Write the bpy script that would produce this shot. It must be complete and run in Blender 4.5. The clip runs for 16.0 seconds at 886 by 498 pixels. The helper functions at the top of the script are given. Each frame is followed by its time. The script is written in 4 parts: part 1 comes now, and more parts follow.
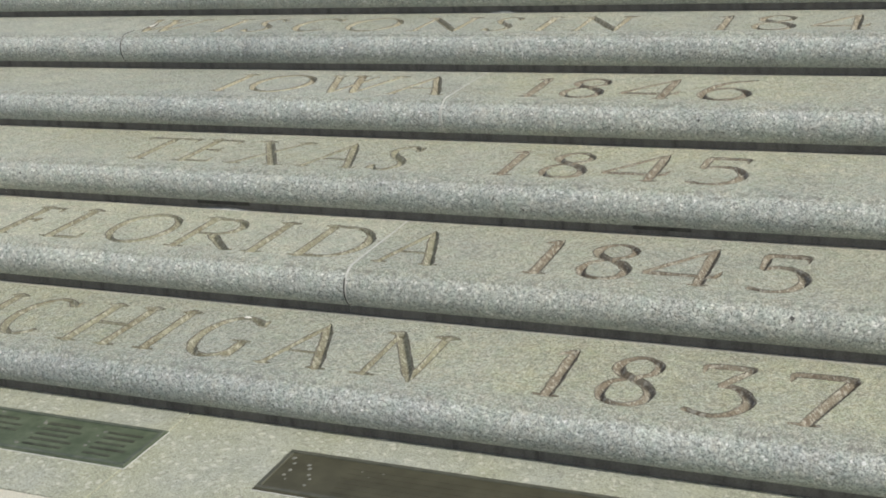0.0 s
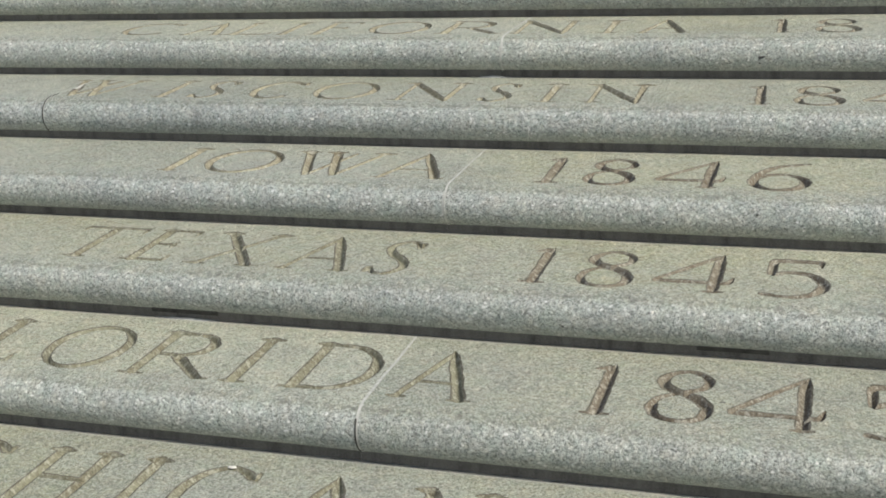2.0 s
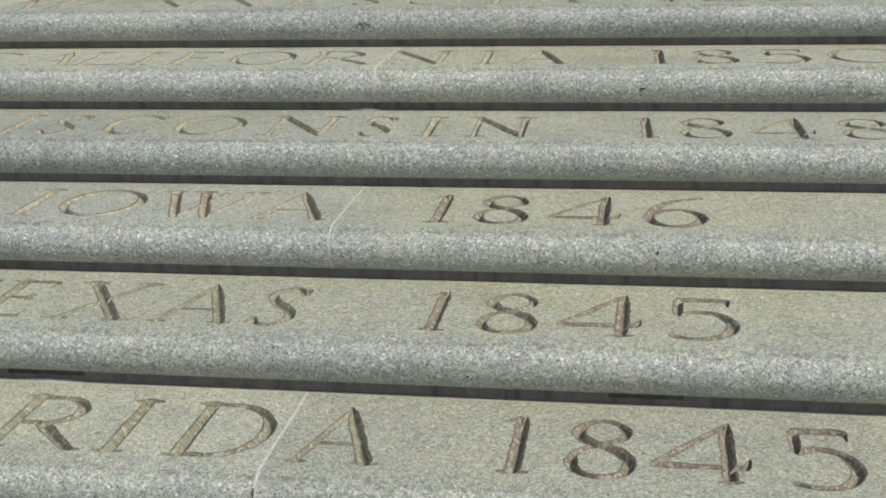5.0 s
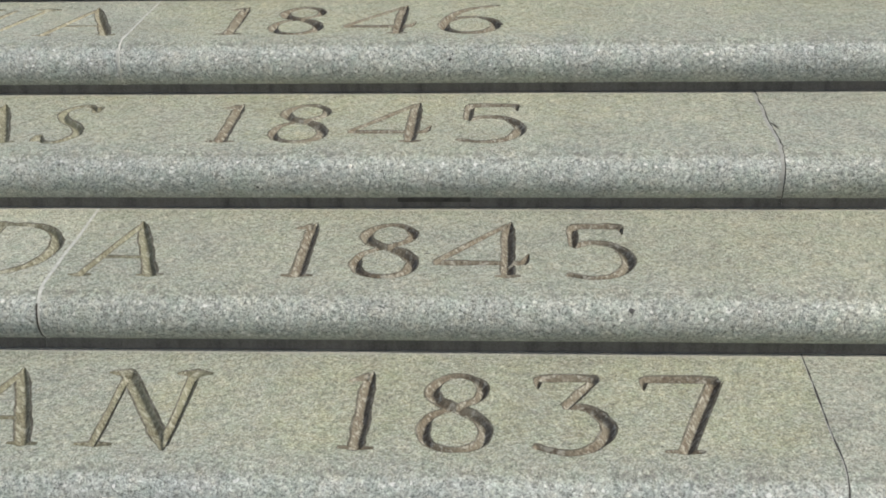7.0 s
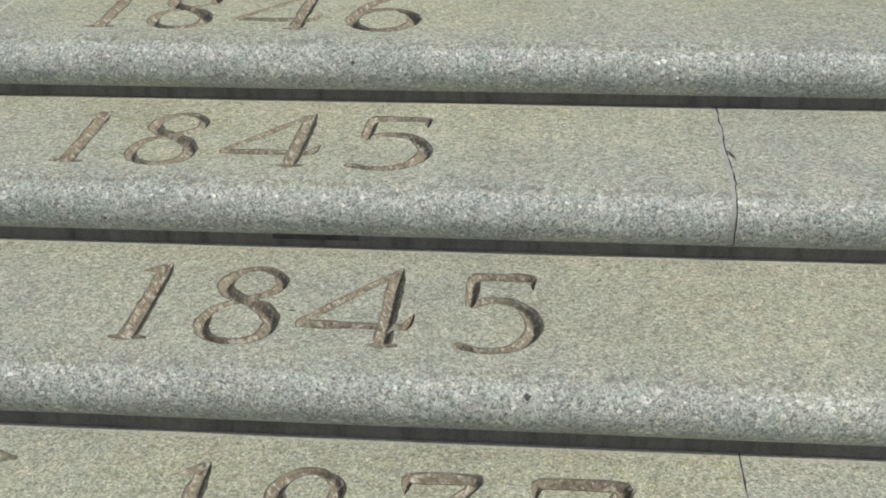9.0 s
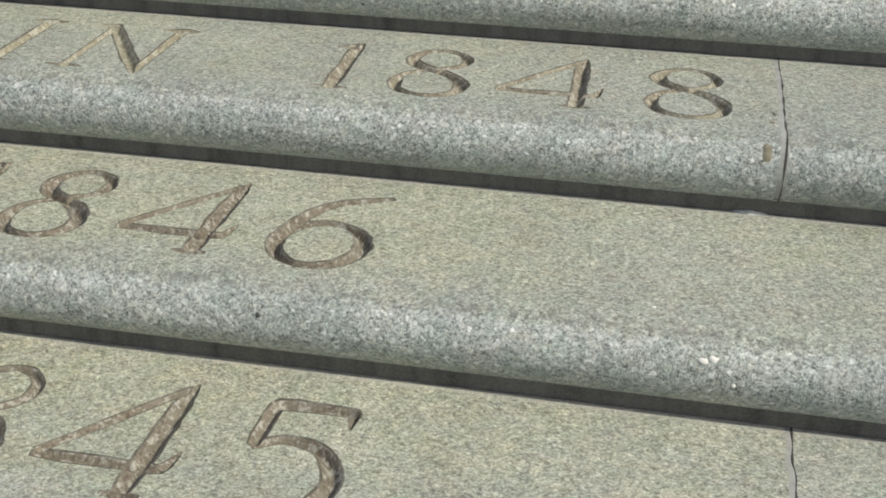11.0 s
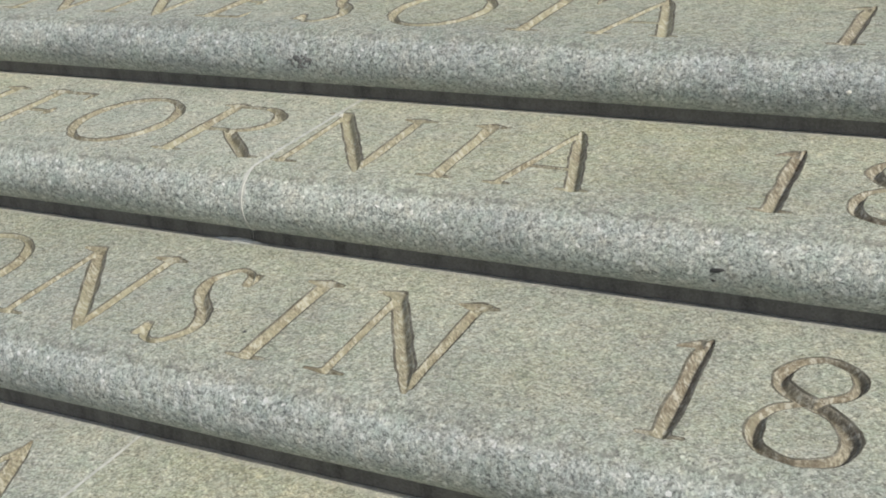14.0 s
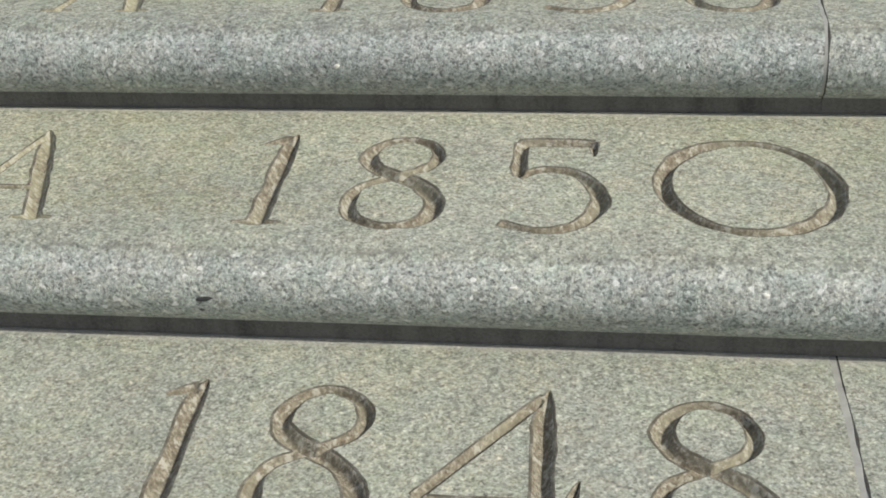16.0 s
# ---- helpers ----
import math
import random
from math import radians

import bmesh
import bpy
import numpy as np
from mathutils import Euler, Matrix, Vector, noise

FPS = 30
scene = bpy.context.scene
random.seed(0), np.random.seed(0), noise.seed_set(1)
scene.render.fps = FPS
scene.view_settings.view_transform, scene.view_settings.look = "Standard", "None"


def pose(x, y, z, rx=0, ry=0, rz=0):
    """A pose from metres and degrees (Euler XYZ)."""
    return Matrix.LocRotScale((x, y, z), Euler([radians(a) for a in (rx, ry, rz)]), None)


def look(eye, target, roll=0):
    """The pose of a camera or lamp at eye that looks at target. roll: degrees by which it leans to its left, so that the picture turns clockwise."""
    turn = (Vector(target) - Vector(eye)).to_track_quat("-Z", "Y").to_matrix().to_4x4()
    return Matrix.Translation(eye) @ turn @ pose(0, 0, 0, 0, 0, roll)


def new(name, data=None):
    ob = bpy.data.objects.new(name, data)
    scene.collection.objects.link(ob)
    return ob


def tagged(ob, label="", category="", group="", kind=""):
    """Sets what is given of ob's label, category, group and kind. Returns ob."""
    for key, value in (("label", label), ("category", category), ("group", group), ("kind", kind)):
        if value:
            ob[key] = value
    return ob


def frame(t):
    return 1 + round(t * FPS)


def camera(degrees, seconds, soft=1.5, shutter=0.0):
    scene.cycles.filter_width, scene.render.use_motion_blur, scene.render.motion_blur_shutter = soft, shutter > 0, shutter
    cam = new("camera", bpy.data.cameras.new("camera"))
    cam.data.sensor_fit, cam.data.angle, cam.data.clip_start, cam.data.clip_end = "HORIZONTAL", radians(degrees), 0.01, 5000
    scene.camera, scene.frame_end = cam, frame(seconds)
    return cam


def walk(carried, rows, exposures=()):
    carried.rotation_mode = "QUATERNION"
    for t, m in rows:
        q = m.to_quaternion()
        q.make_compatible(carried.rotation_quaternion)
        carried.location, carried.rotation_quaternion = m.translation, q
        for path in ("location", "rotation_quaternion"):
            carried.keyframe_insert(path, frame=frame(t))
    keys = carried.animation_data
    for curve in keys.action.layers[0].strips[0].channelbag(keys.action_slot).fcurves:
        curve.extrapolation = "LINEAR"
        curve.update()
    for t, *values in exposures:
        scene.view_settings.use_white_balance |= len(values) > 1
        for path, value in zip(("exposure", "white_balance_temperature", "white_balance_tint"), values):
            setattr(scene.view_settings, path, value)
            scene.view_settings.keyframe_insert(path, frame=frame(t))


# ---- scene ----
cam = camera(39.0, 16.0, soft=1.8)
PATH = [
    (0, (1.188, -3.231, 1.635), (0.408, -1.518, 0.959), -4.7),
    (0.2, (1.153, -3.162, 1.661), (0.313, -1.485, 0.968), -5.0),
    (0.5, (0.998, -3.085, 1.663), (0.16, -1.403, 0.978), -4.8),
    (1, (0.822, -2.952, 1.661), (0.063, -1.218, 1.015), -5.3),
    (1.5, (0.657, -2.833, 1.655), (0.0, -1.061, 1.001), -4.3),
    (2, (0.545, -2.68, 1.666), (-0.059, -0.885, 1.022), -3.3),
    (2.5, (0.462, -2.57, 1.682), (-0.073, -0.742, 1.073), -3.7),
    (3, (0.387, -2.525, 1.691), (-0.085, -0.664, 1.13), -4.3),
    (3.5, (0.338, -2.509, 1.692), (-0.093, -0.636, 1.141), -3.8),
    (3.7, (0.33, -2.505, 1.682), (-0.074, -0.626, 1.129), -3.4),
    (5.8, (0.296, -2.521, 1.64), (0.02, -0.669, 0.937), -0.9),
    (6, (0.295, -2.53, 1.628), (0.055, -0.683, 0.9), -0.9),
    (6.5, (0.392, -2.527, 1.618), (0.207, -0.704, 0.816), -1.6),
    (7, (0.51, -2.527, 1.601), (0.388, -0.731, 0.729), -1.5),
    (7.5, (0.59, -2.498, 1.588), (0.505, -0.725, 0.666), -1.8),
    (8, (0.625, -2.364, 1.593), (0.55, -0.613, 0.629), -1.4),
    (8.2, (0.653, -2.287, 1.588), (0.559, -0.54, 0.619), -1.4),
    (10.3, (0.956, -1.24, 1.5), (0.706, 0.538, 0.619), 0.4),
    (10.5, (0.957, -1.122, 1.51), (0.698, 0.653, 0.626), 0.7),
    (11, (0.942, -0.84, 1.549), (0.597, 0.92, 0.663), 1.0),
    (11.5, (0.902, -0.592, 1.569), (0.42, 1.149, 0.711), 0.5),
    (12, (0.761, -0.322, 1.689), (0.125, 1.354, 0.801), -0.7),
    (12.5, (0.692, -0.173, 1.754), (-0.118, 1.428, 0.869), -2.5),
    (13, (0.674, -0.122, 1.778), (-0.328, 1.379, 0.916), -3.9),
    (13.5, (0.697, -0.093, 1.777), (-0.392, 1.367, 0.952), -5.0),
    (14, (0.75, -0.051, 1.731), (-0.134, 1.545, 0.913), -5.2),
    (14.3, (0.777, -0.033, 1.732), (0.097, 1.637, 0.866), -5.2),
    (14.4, (0.798, -0.013, 1.724), (0.19, 1.675, 0.841), -5.1),
    (14.5, (0.808, -0.01, 1.713), (0.248, 1.691, 0.824), -5.0),
    (15, (0.87, 0.052, 1.699), (0.538, 1.774, 0.739), -4.9),
    (15.5, (0.886, 0.158, 1.715), (0.666, 1.865, 0.697), -4.4),
    (16, (0.833, 0.315, 1.792), (0.559, 2.011, 0.768), -3.3),
]
walk(cam, [(t, look(eye, target, roll)) for t, eye, target, roll in PATH])

# ---- light ----
SUN_AZ, SUN_EL = 107.0, 46.0          # azimuth clockwise from +y (up the stairs), elevation
world = bpy.data.worlds.new("world")
scene.world = world
world.use_nodes = True
wn = world.node_tree.nodes
sky = wn.new("ShaderNodeTexSky")
sky.sky_type, sky.sun_disc = "NISHITA", False
sky.sun_elevation, sky.sun_rotation = radians(SUN_EL), radians(SUN_AZ)
sky.air_density, sky.dust_density, sky.ozone_density = 0.95, 2.8, 0.9
wn["Background"].inputs["Strength"].default_value = 0.10
world.node_tree.links.new(sky.outputs["Color"], wn["Background"].inputs["Color"])
sun = new("sun", bpy.data.lights.new("sun", "SUN"))
sun.data.energy, sun.data.angle, sun.data.color = 3.27, radians(0.7), (1.0, 0.965, 0.87)
sun.matrix_world = look((math.sin(radians(SUN_AZ)) * math.cos(radians(SUN_EL)) * 20,
                         math.cos(radians(SUN_AZ)) * math.cos(radians(SUN_EL)) * 20,
                         math.sin(radians(SUN_EL)) * 20), (0, 0, 0))
scene.view_settings.exposure = 0.0

# ---- materials ----


class Mat:
    """A node material with short calls for the nodes that stone needs."""

    def __init__(self, name, rough=0.8, metal=0.0):
        self.m = bpy.data.materials.new(name)
        self.m.use_nodes = True
        self.t = self.m.node_tree
        self.bsdf = self.t.nodes["Principled BSDF"]
        self.bsdf.inputs["Roughness"].default_value = rough
        self.bsdf.inputs["Metallic"].default_value = metal
        self.co = self.add("ShaderNodeNewGeometry").outputs["Position"]

    def add(self, kind, **values):
        n = self.t.nodes.new(kind)
        for key, value in values.items():
            n.inputs[key].default_value = value
        return n

    def link(self, a, b):
        self.t.links.new(a, b)

    def scaled(self, sx, sy, sz):
        n = self.add("ShaderNodeVectorMath")
        n.operation = "MULTIPLY"
        n.inputs[1].default_value = (sx, sy, sz)
        self.link(self.co, n.inputs[0])
        return n.outputs[0]

    def noise(self, scale, detail=3.0, rough=0.55, vector=None):
        n = self.add("ShaderNodeTexNoise", Scale=scale, Detail=detail, Roughness=rough)
        self.link(vector or self.co, n.inputs["Vector"])
        return n.outputs["Fac"]

    def cells(self, scale, warp=0.0):
        n = self.add("ShaderNodeTexVoronoi", Scale=scale)
        v = self.co
        if warp:
            w = self.add("ShaderNodeTexNoise", Scale=scale * 1.3, Detail=1.0)
            self.link(self.co, w.inputs["Vector"])
            mul = self.add("ShaderNodeVectorMath")
            mul.operation = "SCALE"
            mul.inputs["Scale"].default_value = warp
            self.link(w.outputs["Color"], mul.inputs[0])
            ad = self.add("ShaderNodeVectorMath")
            ad.operation = "ADD"
            self.link(self.co, ad.inputs[0])
            self.link(mul.outputs[0], ad.inputs[1])
            v = ad.outputs[0]
        self.link(v, n.inputs["Vector"])
        bw = self.add("ShaderNodeSeparateColor")
        self.link(n.outputs["Color"], bw.inputs[0])
        return bw.outputs[0]

    def ramp(self, fac, *stops):
        n = self.add("ShaderNodeValToRGB")
        els = n.color_ramp.elements
        while len(els) < len(stops):
            els.new(0.5)
        for e, (p, c) in zip(els, stops):
            e.position = p
            e.color = (*c, 1) if isinstance(c, tuple) else (c, c, c, 1)
        self.link(fac, n.inputs["Fac"])
        return n.outputs["Color"]

    def mix(self, fac, a, b, kind="MIX"):
        n = self.add("ShaderNodeMix")
        n.data_type, n.blend_type = "RGBA", kind
        for s, v in ((n.inputs[0], fac), (n.inputs[6], a), (n.inputs[7], b)):
            if isinstance(v, (int, float)):
                s.default_value = v
            elif isinstance(v, tuple):
                s.default_value = (*v, 1)
            else:
                self.link(v, s)
        return n.outputs[2]

    def math(self, op, a, b=0.0):
        n = self.add("ShaderNodeMath")
        n.operation = op
        for s, v in ((n.inputs[0], a), (n.inputs[1], b)):
            if isinstance(v, (int, float)):
                s.default_value = v
            else:
                self.link(v, s)
        return n.outputs[0]

    def tint(self, colour, low, high):
        """Each block a little lighter or darker than the next."""
        info = self.add("ShaderNodeObjectInfo")
        return self.mix(1.0, colour, self.ramp(info.outputs["Random"], (0.0, low), (1.0, high)), "MULTIPLY")

    def done(self, colour, height=None, strength=0.5, distance=0.002, rough=None):
        if isinstance(colour, tuple):
            self.bsdf.inputs["Base Color"].default_value = (*colour, 1)
        else:
            self.link(colour, self.bsdf.inputs["Base Color"])
        if height is not None:
            b = self.add("ShaderNodeBump", Strength=strength, Distance=distance)
            self.link(height, b.inputs["Height"])
            self.link(b.outputs[0], self.bsdf.inputs["Normal"])
        if rough is not None:
            self.link(rough, self.bsdf.inputs["Roughness"])
        return self.m


def granite(name, grains, stain, stain_amount, low=0.93, high=1.05, bump=0.5, rough=0.75):
    m = Mat(name, rough)
    coarse, fine = m.cells(360, 0.004), m.cells(480, 0.0015)
    c = m.ramp(m.math("ADD", m.math("MULTIPLY", coarse, 0.4), m.math("MULTIPLY", m.ramp(m.noise(300, 2.0, 0.6), (0.27, 0.0), (0.73, 1.0)), 0.6)), *grains)
    big = m.noise(2.2, 4.0)
    mid = m.noise(14.0, 4.0)
    blotch = m.math("MULTIPLY", m.ramp(big, (0.3, 0.35), (0.7, 1.0)), m.ramp(mid, (0.3, 0.45), (0.7, 1.0)))
    c = m.mix(m.math("MULTIPLY", blotch, stain_amount), c, stain, "MULTIPLY")
    c = m.tint(c, low, high)
    h = m.math("ADD", m.math("MULTIPLY", coarse, 0.5), m.math("ADD", fine, m.noise(90, 3.0)))
    return m.done(c, h, bump, 0.0014, m.ramp(coarse, (0.0, rough - 0.12), (1.0, rough + 0.1)))


HONED = ((0.16, (0.135, 0.139, 0.121)), (0.30, (0.262, 0.271, 0.234)), (0.45, (0.358, 0.372, 0.320)), (0.58, (0.430, 0.449, 0.386)), (0.70, (0.54, 0.56, 0.485)), (0.86, (0.77, 0.79, 0.705)))
POINTED = ((0.14, (0.125, 0.132, 0.126)), (0.29, (0.275, 0.293, 0.277)), (0.44, (0.42, 0.447, 0.419)), (0.6, (0.525, 0.556, 0.521)), (0.74, (0.66, 0.694, 0.652)), (0.88, (0.86, 0.895, 0.845)))


def step_stone(name, lichen, shade):
    """Granite of the steps: a foot-worn, lichen-yellowed tread that turns to clean pointed stone towards its round edge."""
    m = Mat(name, 0.7)
    fine = m.ramp(m.noise(250, 2.0, 0.6), (0.30, 0.0), (0.70, 1.0))
    mid = m.ramp(m.noise(100, 3.0, 0.6), (0.30, 0.0), (0.70, 1.0))
    crystal = m.cells(300, 0.004)
    coarse = m.cells(140, 0.008)
    grain = m.math("ADD", m.math("MULTIPLY", fine, 0.32), m.math("ADD", m.math("MULTIPLY", mid, 0.20), m.math("MULTIPLY", crystal, 0.48)))
    large = m.math("ADD", m.math("MULTIPLY", grain, 0.76), m.math("MULTIPLY", coarse, 0.24))
    mica = m.ramp(m.cells(265, 0.004), (0.105, 1.0), (0.135, 0.0))
    where = m.add("ShaderNodeTexCoord")
    parts = m.add("ShaderNodeSeparateXYZ")
    m.link(where.outputs["Object"], parts.inputs[0])
    y = parts.outputs["Y"]
    ragged_y = m.math("ADD", y, m.math("MULTIPLY", m.math("SUBTRACT", m.noise(9.0, 5.0, 0.65), 0.5), 0.11))
    fringe = m.math("ADD", y, m.math("MULTIPLY", m.math("SUBTRACT", m.noise(60.0, 4.0, 0.65), 0.5), 0.028))
    yellow = m.ramp(m.math("ADD", ragged_y, 0.2), (0.10, 0.0), (0.24, 1.0))           # how far the tread has yellowed
    edge = m.ramp(m.math("ADD", fringe, 0.5), (0.412, 1.0), (0.430, 0.0))   # the pointed, rounded edge
    back = m.ramp(m.math("ADD", fringe, 0.5), (0.862, 0.0), (0.877, 1.0))   # a clean strip along the riser
    margin = m.ramp(m.math("ADD", fringe, 0.5), (0.424, 0.0), (0.431, 1.0), (0.440, 0.0))   # a broken line of pits where the two dressings meet
    margin = m.math("MULTIPLY", margin, m.ramp(m.noise(26.0, 3.0, 0.6), (0.50, 0.0), (0.60, 0.75)))
    hue = m.ramp(m.noise(66, 3.0, 0.6), (0.33, (0.97, 0.99, 1.0)), (0.5, (1.0, 1.0, 1.0)), (0.67, (1.035, 1.01, 0.965)))
    tinge = m.ramp(m.noise(19, 4.0, 0.6), (0.33, (0.95, 0.985, 0.965)), (0.5, (1.0, 1.0, 1.0)), (0.67, (1.03, 0.995, 0.985)))
    hue = m.mix(1.0, hue, tinge, "MULTIPLY")
    honed = m.mix(m.math("MULTIPLY", mica, 0.40), m.mix(1.0, m.ramp(m.math("ADD", m.math("MULTIPLY", grain, 0.8), m.math("MULTIPLY", coarse, 0.2)), *HONED), hue, "MULTIPLY"), (0.11, 0.11, 0.10))
    pointed = m.mix(m.math("MULTIPLY", mica, 0.45), m.mix(1.0, m.ramp(large, *POINTED), hue, "MULTIPLY"), (0.07, 0.075, 0.07))
    pointed = m.mix(m.ramp(coarse, (0.90, 0.0), (0.95, 0.34)), pointed, (0.84, 0.85, 0.82))
    # sparse crystals whitened, their glint put into the colour
    pointed = m.mix(m.ramp(m.cells(150), (0.975, 0.0), (0.99, 0.8)), pointed, (0.93, 0.93, 0.91))
    blotch = m.math("MULTIPLY", m.ramp(m.noise(1.5, 5.0, 0.6), (0.32, 0.20), (0.62, 1.0)), m.ramp(m.noise(16.0, 5.0, 0.65), (0.28, 0.30), (0.72, 1.0)))
    each = m.add("ShaderNodeObjectInfo").outputs["Random"]
    yellow = m.math("MULTIPLY", yellow, m.ramp(each, (0.0, 0.7 * lichen), (1.0, lichen)))
    honed = m.mix(m.math("MULTIPLY", blotch, yellow), honed, (0.968, 0.935, 0.715), "MULTIPLY")
    honed = m.mix(m.ramp(m.cells(230, 0.004), (0.88, 0.0), (0.94, 0.25)), honed, (0.78, 0.765, 0.71))
    grime = m.math("MULTIPLY", m.ramp(m.noise(2.3, 5.0, 0.7), (0.50, 0.0), (0.70, 1.0)), m.ramp(m.noise(38.0, 4.0), (0.35, 0.2), (0.65, 0.6)))
    honed = m.mix(grime, honed, (0.66, 0.66, 0.67), "MULTIPLY")
    trodden = m.ramp(m.math("ADD", ragged_y, 0.2), (0.11, 1.0), (0.20, 0.0))          # greyed where feet land
    honed = m.mix(m.math("MULTIPLY", trodden, 0.9), honed, (0.84, 0.855, 0.87), "MULTIPLY")
    honed = m.mix(m.math("MULTIPLY", back, 0.55), honed, (0.58, 0.55, 0.50))
    damp = m.ramp(m.noise(2.6, 5.0, 0.6, m.scaled(1, 2, 4)), (0.42, 1.0), (0.75, 0.80))
    pointed = m.mix(1.0, pointed, damp, "MULTIPLY")
    under_shade = m.ramp(m.math("ADD", parts.outputs["Z"], 0.15), (0.035, 0.42), (0.065, 0.0))   # shade below the round put into the colour, its grain smoothed
    pointed = m.mix(under_shade, pointed, (0.33, 0.345, 0.325))
    c = m.mix(edge, honed, pointed)
    c = m.mix(margin, c, (0.15, 0.15, 0.14))
    patchy = m.ramp(m.noise(38.0, 3.0, 0.6), (0.30, (0.92, 0.93, 0.925)), (0.5, (1.0, 1.0, 1.0)), (0.70, (1.06, 1.05, 1.045)))
    c = m.mix(1.0, c, patchy, "MULTIPLY")
    broad = m.ramp(m.noise(1.1, 4.0, 0.55), (0.34, (0.90, 0.91, 0.92)), (0.5, (1.0, 1.0, 1.0)), (0.66, (1.06, 1.055, 1.04)))
    c = m.mix(1.0, c, broad, "MULTIPLY")
    cloudy = m.ramp(m.noise(6.5, 4.0, 0.6), (0.34, (0.925, 0.925, 0.94)), (0.5, (1.0, 1.0, 1.0)), (0.66, (1.05, 1.045, 1.02)))
    c = m.mix(1.0, c, cloudy, "MULTIPLY")
    c = m.tint(c, tuple(v * shade for v in (0.90, 0.91, 0.92)), tuple(v * shade for v in (1.04, 1.035, 1.0)))
    h = m.math("ADD", m.math("MULTIPLY", crystal, 0.5), m.math("ADD", m.math("MULTIPLY", fine, 0.6), m.math("ADD", mid, m.math("MULTIPLY", coarse, 0.5))))
    h = m.math("MULTIPLY", h, m.math("ADD", 0.40, m.math("MULTIPLY", edge, 0.6)))
    return m.done(c, h, 0.6, 0.0014, m.ramp(coarse, (0.2, 0.78), (0.95, 0.5)))


TREAD = step_stone("lichened_granite", 0.95, 1.0)
GREY_TREAD = step_stone("grey_granite", 0.15, 0.94)
WORN_TREAD = step_stone("worn_granite", 0.55, 0.93)
PALE_TREAD = step_stone("pale_granite", 0.6, 1.05)
YELLOWED_TREAD = step_stone("yellowed_granite", 1.25, 1.03)
BANDED = ((0.10, (0.24, 0.248, 0.215)), (0.35, (0.335, 0.349, 0.302)), (0.6, (0.405, 0.424, 0.366)), (0.92, (0.56, 0.58, 0.505)))


def band_stone():
    """Flat granite of the landing, patched with pale scuffs and a few dark stains."""
    m = Mat("flat_granite", 0.78)
    fine, crystal = m.ramp(m.noise(250, 2.0, 0.6), (0.30, 0.0), (0.70, 1.0)), m.cells(300, 0.004)
    c = m.ramp(m.math("ADD", m.math("MULTIPLY", fine, 0.5), m.math("MULTIPLY", crystal, 0.5)), *BANDED)
    c = m.mix(m.ramp(m.noise(3.0, 5.0, 0.6), (0.35, 0.1), (0.65, 0.9)), c, (0.95, 0.935, 0.77), "MULTIPLY")
    c = m.mix(1.0, c, m.ramp(m.noise(13.0, 5.0, 0.65), (0.30, (0.86, 0.87, 0.85)), (0.5, (1.0, 1.0, 1.0)), (0.70, (1.10, 1.09, 1.06))), "MULTIPLY")
    c = m.mix(m.ramp(m.noise(5.5, 3.0, 0.6), (0.66, 0.0), (0.72, 0.5)), c, (0.20, 0.19, 0.15))
    c = m.mix(m.ramp(m.cells(85, 0.006), (0.90, 0.0), (0.96, 0.45)), c, (0.70, 0.70, 0.61))
    c = m.mix(m.ramp(m.cells(120, 0.006), (0.05, 0.4), (0.10, 0.0)), c, (0.16, 0.16, 0.13))
    return m.done(c, m.math("ADD", crystal, m.math("ADD", fine, m.noise(60, 3.0))), 0.4, 0.0012)


BANDSTONE = band_stone()


def shaded_grimy():
    """The risers: streaked with run-down dirt, their shade deepened in the colour."""
    m = Mat("shaded_grimy_granite", 0.85)
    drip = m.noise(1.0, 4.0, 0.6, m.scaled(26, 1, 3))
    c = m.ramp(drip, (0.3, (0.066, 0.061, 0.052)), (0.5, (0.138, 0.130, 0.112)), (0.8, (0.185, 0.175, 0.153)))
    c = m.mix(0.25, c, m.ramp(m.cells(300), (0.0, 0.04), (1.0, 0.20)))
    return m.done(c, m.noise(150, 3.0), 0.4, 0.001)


RISER = shaded_grimy()


def stained_cut(name, dark, mid, pale, moss, soil, soiled, rubbed=(0.44, 0.43, 0.36)):
    """The chiselled letters: earth and lichen in the cuts, rubbed to pale stone here and there."""
    m = Mat(name, 0.9)
    grain = m.ramp(m.noise(150, 3.0, 0.65), (0.30, dark), (0.5, mid), (0.70, pale))
    earth = m.ramp(m.noise(11, 5.0, 0.65), (0.30, (0.80, 0.72, 0.62)), (0.48, (0.95, 0.915, 0.85)), (0.68, (1.05, 1.03, 0.97)))
    c = m.mix(1.0, grain, earth, "MULTIPLY")
    c = m.mix(m.ramp(m.noise(6.0, 4.0, 0.6), (0.47, 0.0), (0.63, 0.6)), c, moss)
    c = m.mix(m.ramp(m.noise(42.0, 4.0, 0.7), (0.54, 0.0), (0.68, soiled)), c, soil)
    c = m.mix(m.ramp(m.noise(63.0, 4.0, 0.7), (0.525, 0.0), (0.61, 0.75)), c, rubbed)
    return m.done(c, m.math("ADD", m.noise(230, 3.0), m.math("MULTIPLY", m.noise(60, 3.0, 0.5), 1.4)), 0.6, 0.0012)


